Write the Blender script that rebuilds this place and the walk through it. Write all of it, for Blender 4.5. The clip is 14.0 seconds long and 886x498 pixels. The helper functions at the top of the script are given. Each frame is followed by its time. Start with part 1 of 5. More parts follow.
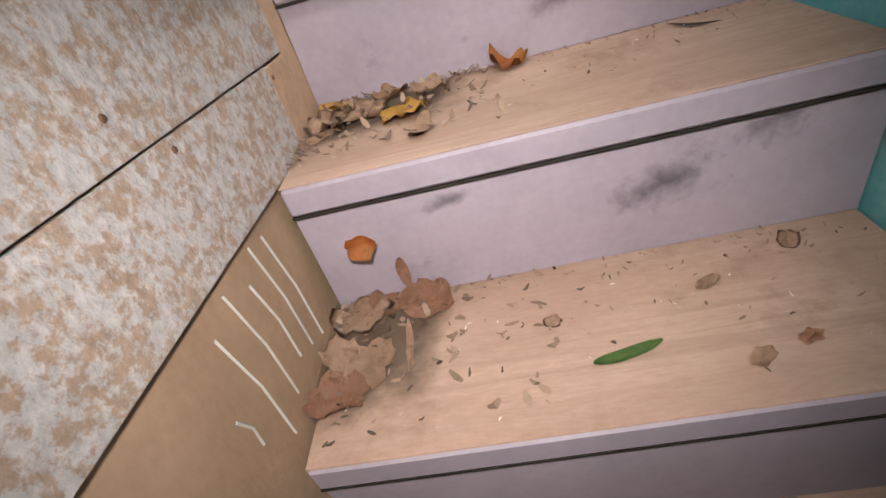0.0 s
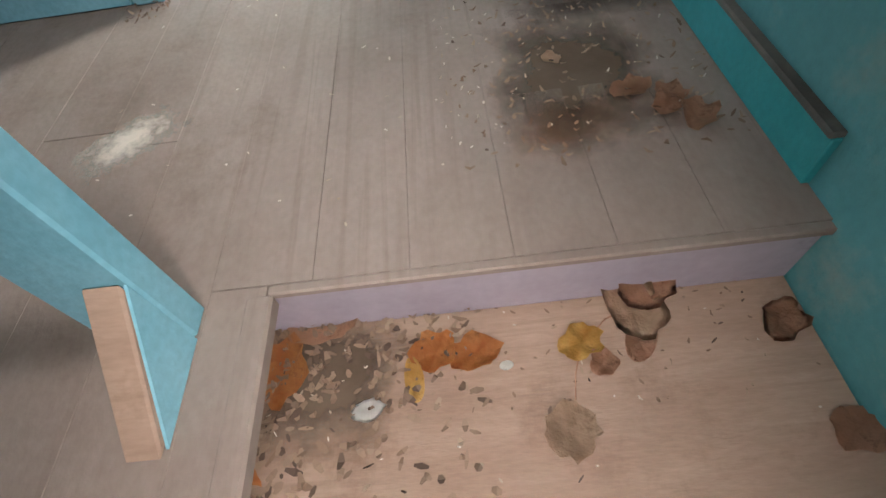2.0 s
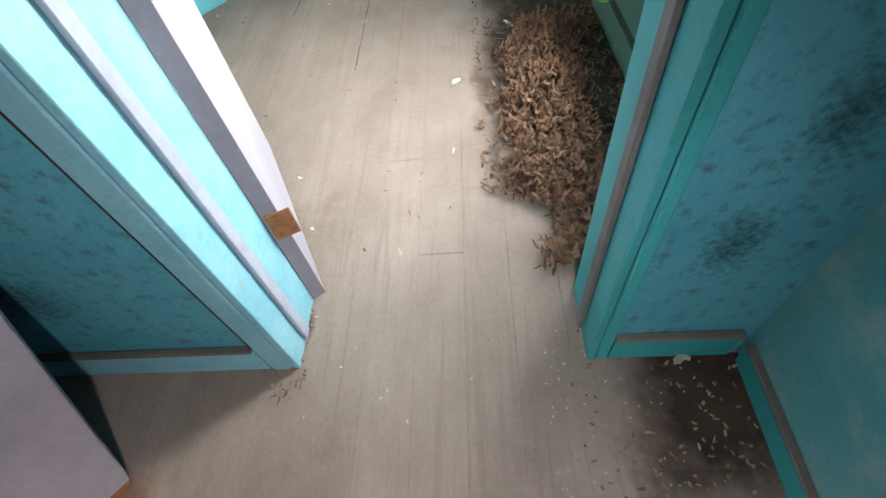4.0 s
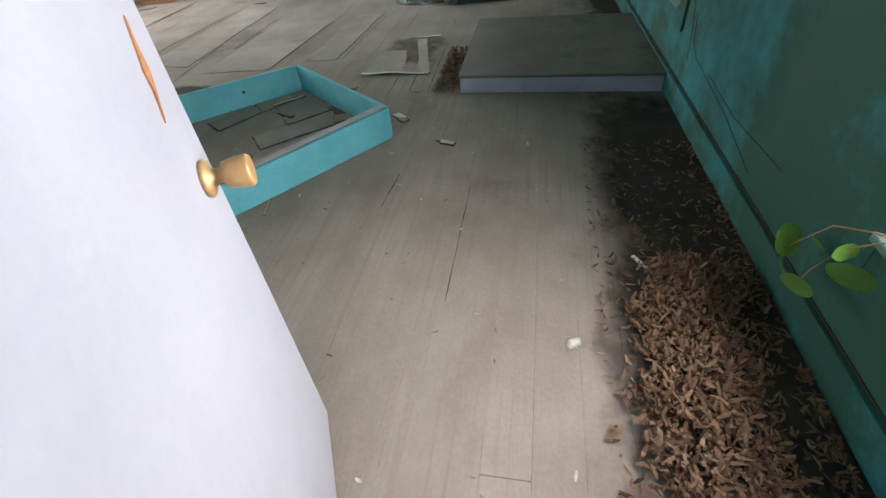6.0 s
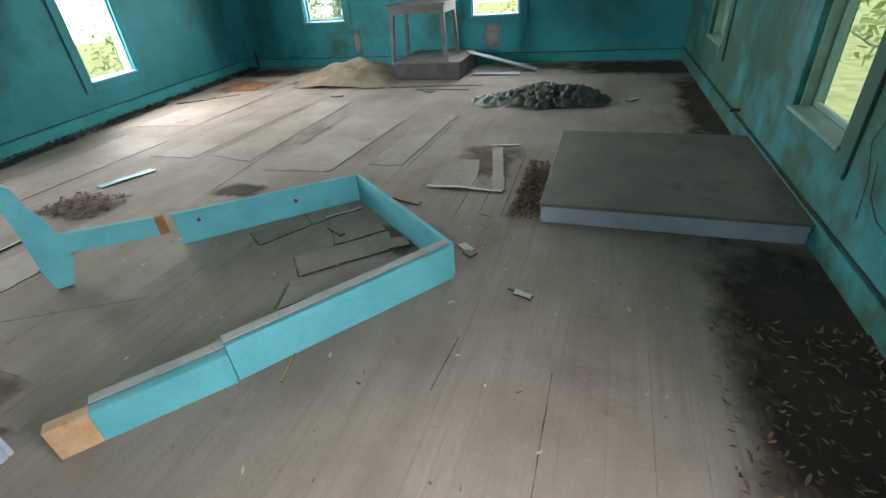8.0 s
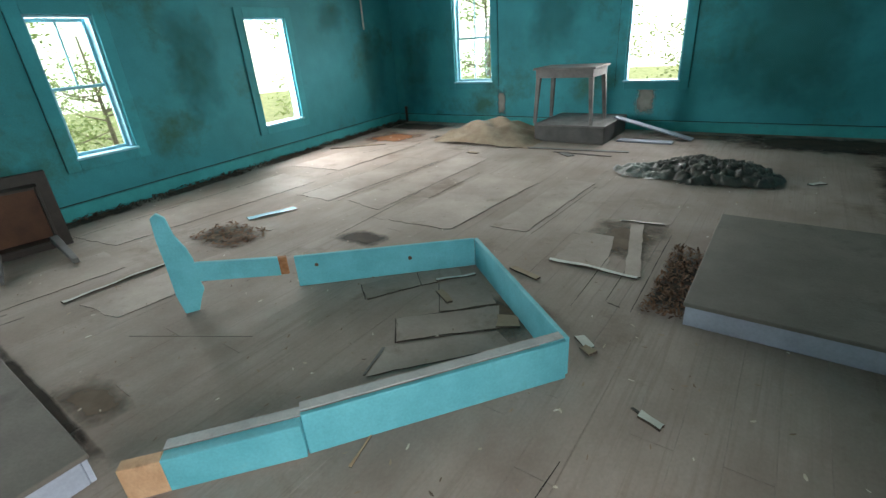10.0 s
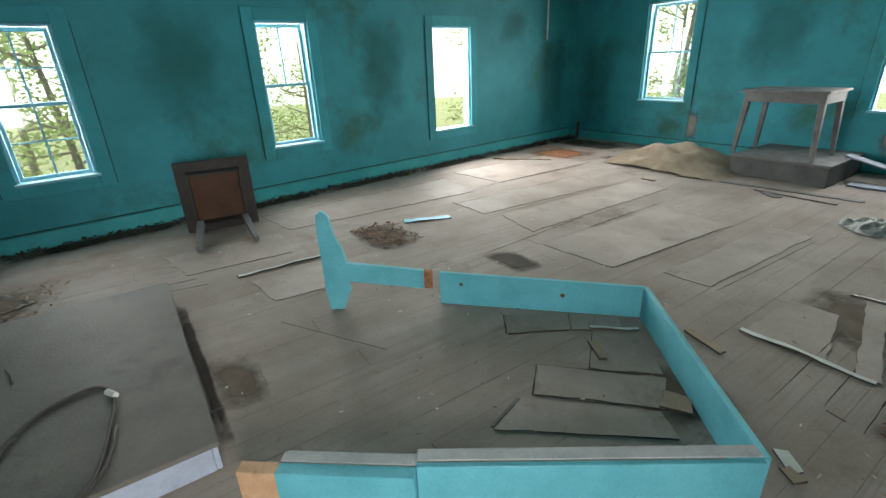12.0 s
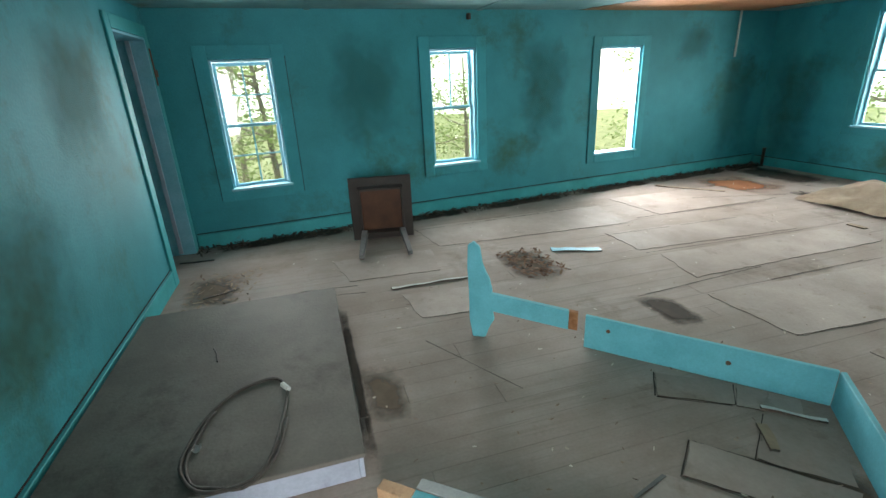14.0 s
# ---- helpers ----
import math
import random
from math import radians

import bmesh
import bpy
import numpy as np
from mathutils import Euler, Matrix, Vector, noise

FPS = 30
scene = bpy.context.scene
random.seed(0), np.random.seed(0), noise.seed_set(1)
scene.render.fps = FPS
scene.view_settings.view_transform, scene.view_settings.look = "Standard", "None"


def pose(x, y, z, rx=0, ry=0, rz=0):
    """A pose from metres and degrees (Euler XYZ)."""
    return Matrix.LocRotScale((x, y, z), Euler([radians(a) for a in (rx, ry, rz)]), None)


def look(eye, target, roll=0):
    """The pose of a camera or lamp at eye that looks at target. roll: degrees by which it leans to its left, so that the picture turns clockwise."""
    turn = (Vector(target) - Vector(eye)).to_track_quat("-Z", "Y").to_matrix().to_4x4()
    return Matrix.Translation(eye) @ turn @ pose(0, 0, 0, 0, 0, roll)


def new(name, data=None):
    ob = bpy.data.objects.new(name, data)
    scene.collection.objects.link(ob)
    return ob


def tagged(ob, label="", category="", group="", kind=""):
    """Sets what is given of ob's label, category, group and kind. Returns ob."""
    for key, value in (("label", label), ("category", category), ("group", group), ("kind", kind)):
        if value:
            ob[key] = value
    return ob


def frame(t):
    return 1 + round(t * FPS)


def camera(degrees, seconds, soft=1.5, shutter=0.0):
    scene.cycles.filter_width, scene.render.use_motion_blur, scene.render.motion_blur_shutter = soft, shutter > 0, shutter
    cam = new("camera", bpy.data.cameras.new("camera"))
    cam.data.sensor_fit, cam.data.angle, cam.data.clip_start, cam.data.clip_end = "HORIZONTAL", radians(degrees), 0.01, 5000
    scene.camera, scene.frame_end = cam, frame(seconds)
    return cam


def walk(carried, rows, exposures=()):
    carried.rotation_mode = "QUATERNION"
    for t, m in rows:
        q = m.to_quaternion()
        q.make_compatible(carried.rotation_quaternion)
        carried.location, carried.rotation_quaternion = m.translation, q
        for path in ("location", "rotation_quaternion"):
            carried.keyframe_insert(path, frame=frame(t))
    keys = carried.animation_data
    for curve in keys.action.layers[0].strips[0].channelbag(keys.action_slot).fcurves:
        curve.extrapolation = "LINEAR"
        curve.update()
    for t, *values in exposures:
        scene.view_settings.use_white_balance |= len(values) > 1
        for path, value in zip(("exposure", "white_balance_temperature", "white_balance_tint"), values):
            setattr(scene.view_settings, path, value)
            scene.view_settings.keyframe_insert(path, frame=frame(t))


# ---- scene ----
LENS = 87.4
PATH = [
    (0, (-0.537, 0.640, -0.107), (-0.825, 2.228, -1.289), -17.7),
    (0.5, (-0.537, 0.863, 0.038), (-0.734, 2.262, -1.378), -16.8),
    (1, (-0.472, 1.072, 0.212), (-0.634, 2.401, -1.274), -16.0),
    (1.5, (-0.510, 1.282, 0.332), (-0.626, 2.513, -1.240), -13.7),
    (2, (-0.513, 1.521, 0.554), (-0.599, 2.675, -1.077), -10.2),
    (2.5, (-0.496, 1.747, 0.752), (-0.589, 2.871, -0.900), -9.3),
    (3, (-0.583, 1.918, 0.901), (-0.684, 3.041, -0.751), -9.0),
    (3.5, (-0.678, 2.094, 1.165), (-0.799, 3.242, -0.468), -8.8),
    (4, (-0.671, 2.307, 1.257), (-0.842, 3.477, -0.355), -9.8),
    (4.2, (-0.683, 2.425, 1.306), (-0.855, 3.605, -0.299), -9.1),
    (6.3, (-0.941, 3.220, 1.372), (-1.321, 4.718, 0.101), -5.9),
    (6.5, (-0.936, 3.306, 1.385), (-1.327, 4.819, 0.137), -5.8),
    (7, (-0.954, 3.494, 1.366), (-1.381, 5.045, 0.179), -5.7),
    (7.5, (-1.044, 3.678, 1.353), (-1.506, 5.251, 0.209), -5.5),
    (8, (-1.146, 3.805, 1.369), (-1.750, 5.395, 0.316), -4.9),
    (8.2, (-1.147, 3.842, 1.362), (-1.831, 5.427, 0.353), -4.7),
    (10.3, (-1.273, 4.080, 1.363), (-2.393, 5.523, 0.549), -4.2),
    (10.5, (-1.310, 4.080, 1.363), (-2.446, 5.514, 0.555), -4.1),
    (11, (-1.358, 4.113, 1.354), (-2.622, 5.448, 0.568), -3.5),
    (11.5, (-1.417, 4.200, 1.360), (-2.821, 5.397, 0.589), -2.9),
    (12, (-1.457, 4.242, 1.366), (-2.995, 5.273, 0.610), -2.4),
    (12.5, (-1.460, 4.260, 1.367), (-3.108, 5.114, 0.624), -2.2),
    (13, (-1.457, 4.247, 1.376), (-3.187, 4.938, 0.648), -2.5),
    (13.5, (-1.486, 4.231, 1.445), (-3.274, 4.786, 0.741), -2.8),
    (14, (-1.510, 4.216, 1.510), (-3.316, 4.720, 0.814), -2.8),
]
EXPOSURES = [(0.0, 0.88), (0.6, 0.72), (1.1, 0.72), (1.5, 0.7), (2.0, 0.7), (2.6, 0.65), (3.4, 0.75), (4.2, 0.6), (6.3, -0.05), (7.0, 0.08), (8.2, 0.38), (10.3, 0.25), (14.0, 0.38)]
cam = camera(LENS, 14.0)
walk(cam, [(t, look(eye, target, roll)) for t, eye, target, roll in PATH], EXPOSURES)

# ---------------------------------------------------------------- light
world = bpy.data.worlds.new("overcast_sky")
scene.world = world
world.use_nodes = True
wn = world.node_tree
sky = wn.nodes.new("ShaderNodeTexSky")
sky.sky_type, sky.sun_disc = "NISHITA", False
sky.sun_elevation, sky.sun_rotation = radians(80), radians(160)
sky.air_density, sky.dust_density = 1.0, 4.0
wn.links.new(sky.outputs[0], wn.nodes["Background"].inputs[0])
wn.nodes["Background"].inputs[1].default_value = 0.15

sun = new("sun", bpy.data.lights.new("sun", "SUN"))
sun.data.energy, sun.data.angle, sun.data.color = 5.0, radians(12), (1.0, 0.97, 0.92)
sun.matrix_world = look((0, 0, 20), (-1.2, 3.4, 0))

# four still spots, all lit at once, stand in for the torch carried up the stairs: over the lower steps, over the upper
# step, over the landing and past the door, the last added to brighten the near floor
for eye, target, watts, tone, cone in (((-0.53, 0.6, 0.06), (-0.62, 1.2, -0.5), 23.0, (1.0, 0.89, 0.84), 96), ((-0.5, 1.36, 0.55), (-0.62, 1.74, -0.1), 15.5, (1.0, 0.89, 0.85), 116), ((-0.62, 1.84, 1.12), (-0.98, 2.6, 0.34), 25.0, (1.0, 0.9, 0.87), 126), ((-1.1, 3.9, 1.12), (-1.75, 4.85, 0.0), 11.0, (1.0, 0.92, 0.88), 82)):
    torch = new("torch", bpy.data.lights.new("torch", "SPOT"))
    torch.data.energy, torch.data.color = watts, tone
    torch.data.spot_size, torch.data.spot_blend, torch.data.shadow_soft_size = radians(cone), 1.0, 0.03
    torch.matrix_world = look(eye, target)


# ---------------------------------------------------------------- materials
def material(name, low, high, scale=6.0, rough=0.8, stain=None, stain_at=0.62, stain_scale=1.3, bump=0.15, fine=90.0, stretch=(1, 1, 1), metal=0.0, spread=0.08, grit=0.2, streak=None, differ=0.1):
    """Paint, wood or stone: two tones in soft patches, an optional stain, a fine grain and a relief."""
    m = bpy.data.materials.new(name)
    m.use_nodes = True
    nt = m.node_tree
    bsdf = nt.nodes["Principled BSDF"]
    co = nt.nodes.new("ShaderNodeTexCoord")
    mp = nt.nodes.new("ShaderNodeMapping")
    mp.inputs["Scale"].default_value = stretch
    nt.links.new(co.outputs["Object"], mp.inputs[0])
    broad = nt.nodes.new("ShaderNodeTexNoise")
    broad.inputs["Scale"].default_value, broad.inputs["Detail"].default_value = scale, 6
    broad.inputs["Roughness"].default_value = 0.62
    grain = nt.nodes.new("ShaderNodeTexNoise")
    grain.inputs["Scale"].default_value, grain.inputs["Detail"].default_value = fine, 3
    nt.links.new(mp.outputs[0], broad.inputs[0])
    nt.links.new(mp.outputs[0], grain.inputs[0])
    ramp = nt.nodes.new("ShaderNodeValToRGB")
    ramp.color_ramp.elements[0].position, ramp.color_ramp.elements[1].position = 0.36, 0.66
    ramp.color_ramp.elements[0].color, ramp.color_ramp.elements[1].color = (*low, 1), (*high, 1)
    nt.links.new(broad.outputs[0], ramp.inputs[0])
    colour = ramp.outputs[0]
    if stain:
        spots = nt.nodes.new("ShaderNodeTexNoise")
        spots.inputs["Scale"].default_value, spots.inputs["Detail"].default_value = stain_scale, 8
        spots.inputs["Roughness"].default_value = 0.7
        nt.links.new(co.outputs["Object"], spots.inputs[0])
        edge = nt.nodes.new("ShaderNodeValToRGB")
        edge.color_ramp.elements[0].position, edge.color_ramp.elements[1].position = stain_at - spread, stain_at + spread
        nt.links.new(spots.outputs[0], edge.inputs[0])
        mix = nt.nodes.new("ShaderNodeMix")
        mix.data_type = "RGBA"
        nt.links.new(edge.outputs[0], mix.inputs["Factor"])
        nt.links.new(colour, mix.inputs["A"])
        mix.inputs["B"].default_value = (*stain, 1)
        colour = mix.outputs["Result"]
    tint = nt.nodes.new("ShaderNodeMix")
    tint.data_type, tint.blend_type = "RGBA", "MULTIPLY"
    tint.inputs["Factor"].default_value = grit
    shade = nt.nodes.new("ShaderNodeValToRGB")
    shade.color_ramp.elements[0].position, shade.color_ramp.elements[1].position = 0.3, 0.7
    shade.color_ramp.elements[0].color, shade.color_ramp.elements[1].color = (0.6, 0.6, 0.6, 1), (1.15, 1.15, 1.15, 1)
    nt.links.new(grain.outputs[0], shade.inputs[0])
    nt.links.new(colour, tint.inputs["A"])
    nt.links.new(shade.outputs[0], tint.inputs["B"])
    worn = tint.outputs["Result"]
    if streak:
        run = nt.nodes.new("ShaderNodeMapping")
        run.inputs["Scale"].default_value = streak
        nt.links.new(co.outputs["Object"], run.inputs[0])
        fibre = nt.nodes.new("ShaderNodeTexNoise")
        fibre.inputs["Scale"].default_value, fibre.inputs["Detail"].default_value, fibre.inputs["Distortion"].default_value = 1.0, 4, 1.2
        nt.links.new(run.outputs[0], fibre.inputs[0])
        lines = nt.nodes.new("ShaderNodeValToRGB")
        lines.color_ramp.elements[0].position, lines.color_ramp.elements[1].position = 0.33, 0.5
        lines.color_ramp.elements[0].color, lines.color_ramp.elements[1].color = (0.52, 0.48, 0.45, 1), (1, 1, 1, 1)
        nt.links.new(fibre.outputs[0], lines.inputs[0])
        patch = nt.nodes.new("ShaderNodeMapRange")
        patch.inputs[1].default_value, patch.inputs[2].default_value = 0.4, 0.6
        patch.inputs[3].default_value, patch.inputs[4].default_value = 0.0, 0.34
        nt.links.new(broad.outputs[0], patch.inputs[0])
        wood = nt.nodes.new("ShaderNodeMix")
        wood.data_type, wood.blend_type = "RGBA", "MULTIPLY"
        nt.links.new(patch.outputs[0], wood.inputs["Factor"])
        nt.links.new(worn, wood.inputs["A"])
        nt.links.new(lines.outputs[0], wood.inputs["B"])
        worn = wood.outputs["Result"]
    vary = nt.nodes.new("ShaderNodeHueSaturation")
    info = nt.nodes.new("ShaderNodeObjectInfo")
    span = nt.nodes.new("ShaderNodeMapRange")
    span.inputs[3].default_value, span.inputs[4].default_value = 1 - differ, 1 + differ
    nt.links.new(info.outputs["Random"], span.inputs[0])
    nt.links.new(span.outputs[0], vary.inputs["Value"])
    nt.links.new(worn, vary.inputs["Color"])
    nt.links.new(vary.outputs[0], bsdf.inputs["Base Color"])
    bsdf.inputs["Roughness"].default_value, bsdf.inputs["Metallic"].default_value = rough, metal
    if bump:
        add = nt.nodes.new("ShaderNodeMath")
        nt.links.new(broad.outputs[0], add.inputs[0])
        nt.links.new(grain.outputs[0], add.inputs[1])
        relief = nt.nodes.new("ShaderNodeBump")
        relief.inputs["Strength"].default_value, relief.inputs["Distance"].default_value = bump, 0.01
        nt.links.new(add.outputs[0], relief.inputs["Height"])
        nt.links.new(relief.outputs[0], bsdf.inputs["Normal"])
    return m


TEAL = material("teal_wall_paint", (0.025, 0.256, 0.298), (0.044, 0.353, 0.425), 1.1, 0.7, (0.03, 0.15, 0.12), 0.6, 0.9, 0.2, 60)
# east wall teal: damp stain widened to put the wall's shade into the colour
TEAL_DAMP_SHADE = material("damp_shaded_teal_paint", (0.025, 0.256, 0.298), (0.044, 0.353, 0.425), 1.1, 0.75, (0.018, 0.085, 0.062), 0.4, 1.3, 0.2, 60, spread=0.12)
TEAL_HALL = material("blue_hall_paint", (0.07, 0.34, 0.46), (0.11, 0.43, 0.55), 3.0, 0.65, (0.06, 0.15, 0.18), 0.6, 26.0, 0.25, 60)
TEAL_STAIR = material("faded_aqua_stair_paint", (0.08, 0.33, 0.36), (0.15, 0.43, 0.45), 3.0, 0.7, (0.24, 0.42, 0.4), 0.58, 6.0, 0.3, 60)
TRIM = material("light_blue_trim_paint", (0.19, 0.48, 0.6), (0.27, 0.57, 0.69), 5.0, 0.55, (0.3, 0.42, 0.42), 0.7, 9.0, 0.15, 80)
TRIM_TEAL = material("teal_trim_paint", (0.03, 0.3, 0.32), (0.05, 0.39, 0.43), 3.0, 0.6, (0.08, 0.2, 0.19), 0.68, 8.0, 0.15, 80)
SAGE = material("weathered_sage_paint", (0.1, 0.2, 0.17), (0.17, 0.29, 0.25), 5.0, 0.65, (0.3, 0.28, 0.22), 0.66, 12.0, 0.15, 80)
BENCH = material("turquoise_bench_paint", (0.1, 0.4, 0.48), (0.14, 0.49, 0.58), 6.0, 0.6, (0.2, 0.4, 0.4), 0.72, 12.0, 0.12, 90)
DUST = material("dusty_floor_board", (0.25, 0.2, 0.17), (0.38, 0.32, 0.285), 1.4, 0.8, (0.17, 0.13, 0.1), 0.64, 1.1, 0.1, 70, (1.2, 0.8, 1), grit=0.2, streak=(38, 1.1, 1), differ=0.03)
TREAD = material("dusty_stair_tread", (0.37, 0.255, 0.19), (0.47, 0.345, 0.265), 3.0, 0.8, (0.28, 0.185, 0.13), 0.62, 5.0, 0.14, 60, (0.8, 3, 3), grit=0.22, streak=(2.2, 60, 1))
LILAC = material("lilac_grey_paint", (0.33, 0.3, 0.355), (0.41, 0.375, 0.44), 4.0, 0.55, (0.15, 0.13, 0.14), 0.7, 5.0, 0.05, 70, grit=0.15)
PANEL = material("mottled_hardboard", (0.33, 0.24, 0.17), (0.4, 0.33, 0.27), 2.5, 0.8, (0.46, 0.46, 0.46), 0.49, 60.0, 0.3, 90, spread=0.05, grit=0.5)
TAN = material("tan_side_board", (0.36, 0.25, 0.16), (0.46, 0.33, 0.22), 4.0, 0.75, (0.28, 0.19, 0.12), 0.66, 4.0, 0.15, 60)
WHITE = material("white_door_paint", (0.28, 0.28, 0.33), (0.34, 0.34, 0.39), 1.5, 0.5, (0.36, 0.36, 0.4), 0.68, 2.0, 0.03, 60, grit=0.06)
GREYTOP = material("grey_platform_paint", (0.12, 0.11, 0.095), (0.17, 0.155, 0.135), 3.0, 0.7, (0.07, 0.06, 0.05), 0.64, 2.0, 0.2, 70)
BLUEGREY = material("blue_grey_edge_paint", (0.3, 0.34, 0.42), (0.4, 0.45, 0.55), 4.0, 0.6, (0.2, 0.22, 0.26), 0.68, 6.0, 0.12, 70)
CEIL = material("pale_ceiling_board", (0.13, 0.28, 0.29), (0.2, 0.37, 0.37), 3.0, 0.85, (0.2, 0.2, 0.16), 0.66, 2.0, 0.15, 60)
RAWWOOD = material("raw_brown_wood", (0.28, 0.11, 0.04), (0.42, 0.2, 0.09), 5.0, 0.75, None, bump=0.25, stretch=(1, 8, 8))
PALEWOOD = material("bare_pine", (0.42, 0.25, 0.14), (0.55, 0.36, 0.22), 6.0, 0.7, (0.2, 0.1, 0.05), 0.66, 9.0, 0.2)
DARKWOOD = material("dark_stained_wood", (0.025, 0.02, 0.018), (0.05, 0.04, 0.035), 5.0, 0.5, None, bump=0.1)
BROWNUNDER = material("brown_table_underside", (0.06, 0.022, 0.01), (0.11, 0.045, 0.02), 5.0, 0.6, None, bump=0.15)
GREYWOOD = material("grey_weathered_wood", (0.11, 0.108, 0.107), (0.18, 0.176, 0.175), 6.0, 0.7, (0.08, 0.07, 0.065), 0.64, 5.0, 0.2)
DARKGREY = material("dark_grey_boards", (0.06, 0.062, 0.062), (0.1, 0.1, 0.1), 6.0, 0.7, None, bump=0.2)
PAPER = material("brown_lining_paper", (0.27, 0.2, 0.14), (0.38, 0.3, 0.22), 5.0, 0.9, (0.2, 0.15, 0.1), 0.66, 4.0, 0.2)
EDGE = material("torn_edge_gap_shade", (0.06, 0.045, 0.035), (0.12, 0.09, 0.07), 9.0, 0.9, None)
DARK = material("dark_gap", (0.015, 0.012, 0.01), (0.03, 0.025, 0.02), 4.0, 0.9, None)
BRASS = material("worn_brass", (0.42, 0.24, 0.1), (0.55, 0.35, 0.17), 14.0, 0.42, None, bump=0.04, metal=0.35)
IRON = material("rusty_iron", (0.1, 0.06, 0.04), (0.18, 0.1, 0.06), 20.0, 0.7, None, metal=0.4)
EARTH = material("forest_ground", (0.12, 0.15, 0.06), (0.24, 0.27, 0.13), 2.0, 0.95, None)
BARK = material("tree_bark", (0.18, 0.15, 0.12), (0.3, 0.26, 0.21), 10.0, 0.9, None, stretch=(4, 4, 0.6))

GLASS = bpy.data.materials.new("window_glass")
GLASS.use_nodes = True
gn = GLASS.node_tree
clear, gloss, both = gn.nodes.new("ShaderNodeBsdfTransparent"), gn.nodes.new("ShaderNodeBsdfGlossy"), gn.nodes.new("ShaderNodeMixShader")
clear.inputs[0].default_value = (0.93, 0.96, 0.94, 1)
gloss.inputs["Roughness"].default_value = 0.06
both.inputs[0].default_value = 0.05
gn.links.new(clear.outputs[0], both.inputs[1])
gn.links.new(gloss.outputs[0], both.inputs[2])
gn.links.new(both.outputs[0], gn.nodes["Material Output"].inputs[0])


def soft_stain(name, low, high, edge=0.32, noise_scale=5.0, strength=0.9, centre=(0.5, 0.5, 0.5), reach=(1, 1, 1)):
    """A stain, damp patch, dirt film or painted shade that thins out to nothing in a ragged way towards its rim."""
    m = bpy.data.materials.new(name)
    m.use_nodes = True
    nt = m.node_tree
    bsdf = nt.nodes["Principled BSDF"]
    bsdf.inputs["Roughness"].default_value = 0.85
    co = nt.nodes.new("ShaderNodeTexCoord")
    fold = nt.nodes.new("ShaderNodeVectorMath")
    fold.operation = "SUBTRACT"
    fold.inputs[1].default_value = centre
    spread_out = nt.nodes.new("ShaderNodeVectorMath")
    spread_out.operation = "MULTIPLY"
    spread_out.inputs[1].default_value = reach
    size = nt.nodes.new("ShaderNodeVectorMath")
    size.operation = "ABSOLUTE"
    nt.links.new(co.outputs["Generated"], fold.inputs[0])
    nt.links.new(fold.outputs[0], spread_out.inputs[0])
    nt.links.new(spread_out.outputs[0], size.inputs[0])
    xyz = nt.nodes.new("ShaderNodeSeparateXYZ")
    nt.links.new(size.outputs[0], xyz.inputs[0])
    top = nt.nodes.new("ShaderNodeMath")
    top.operation = "SMOOTH_MAX"
    top.inputs[2].default_value = 0.25
    nt.links.new(xyz.outputs[0], top.inputs[0])
    nt.links.new(xyz.outputs[1], top.inputs[1])
    cloud = nt.nodes.new("ShaderNodeTexNoise")
    cloud.inputs["Scale"].default_value, cloud.inputs["Detail"].default_value, cloud.inputs["Roughness"].default_value = noise_scale, 7, 0.65
    nt.links.new(co.outputs["Object"], cloud.inputs[0])
    push = nt.nodes.new("ShaderNodeMath")
    push.operation = "MULTIPLY_ADD"
    push.inputs[1].default_value, push.inputs[2].default_value = 0.55, -0.275
    nt.links.new(cloud.outputs[0], push.inputs[0])
    total = nt.nodes.new("ShaderNodeMath")
    nt.links.new(top.outputs[0], total.inputs[0])
    nt.links.new(push.outputs[0], total.inputs[1])
    fade = nt.nodes.new("ShaderNodeMapRange")
    fade.inputs[1].default_value, fade.inputs[2].default_value = edge - 0.12, edge + 0.1
    fade.inputs[3].default_value, fade.inputs[4].default_value = strength, 0.0
    nt.links.new(total.outputs[0], fade.inputs[0])
    tone = nt.nodes.new("ShaderNodeValToRGB")
    tone.color_ramp.elements[0].position, tone.color_ramp.elements[1].position = 0.35, 0.65
    tone.color_ramp.elements[0].color, tone.color_ramp.elements[1].color = (*low, 1), (*high, 1)
    nt.links.new(cloud.outputs[0], tone.inputs[0])
    nt.links.new(tone.outputs[0], bsdf.inputs["Base Color"])
    nt.links.new(fade.outputs[0], bsdf.inputs["Alpha"])
    return m


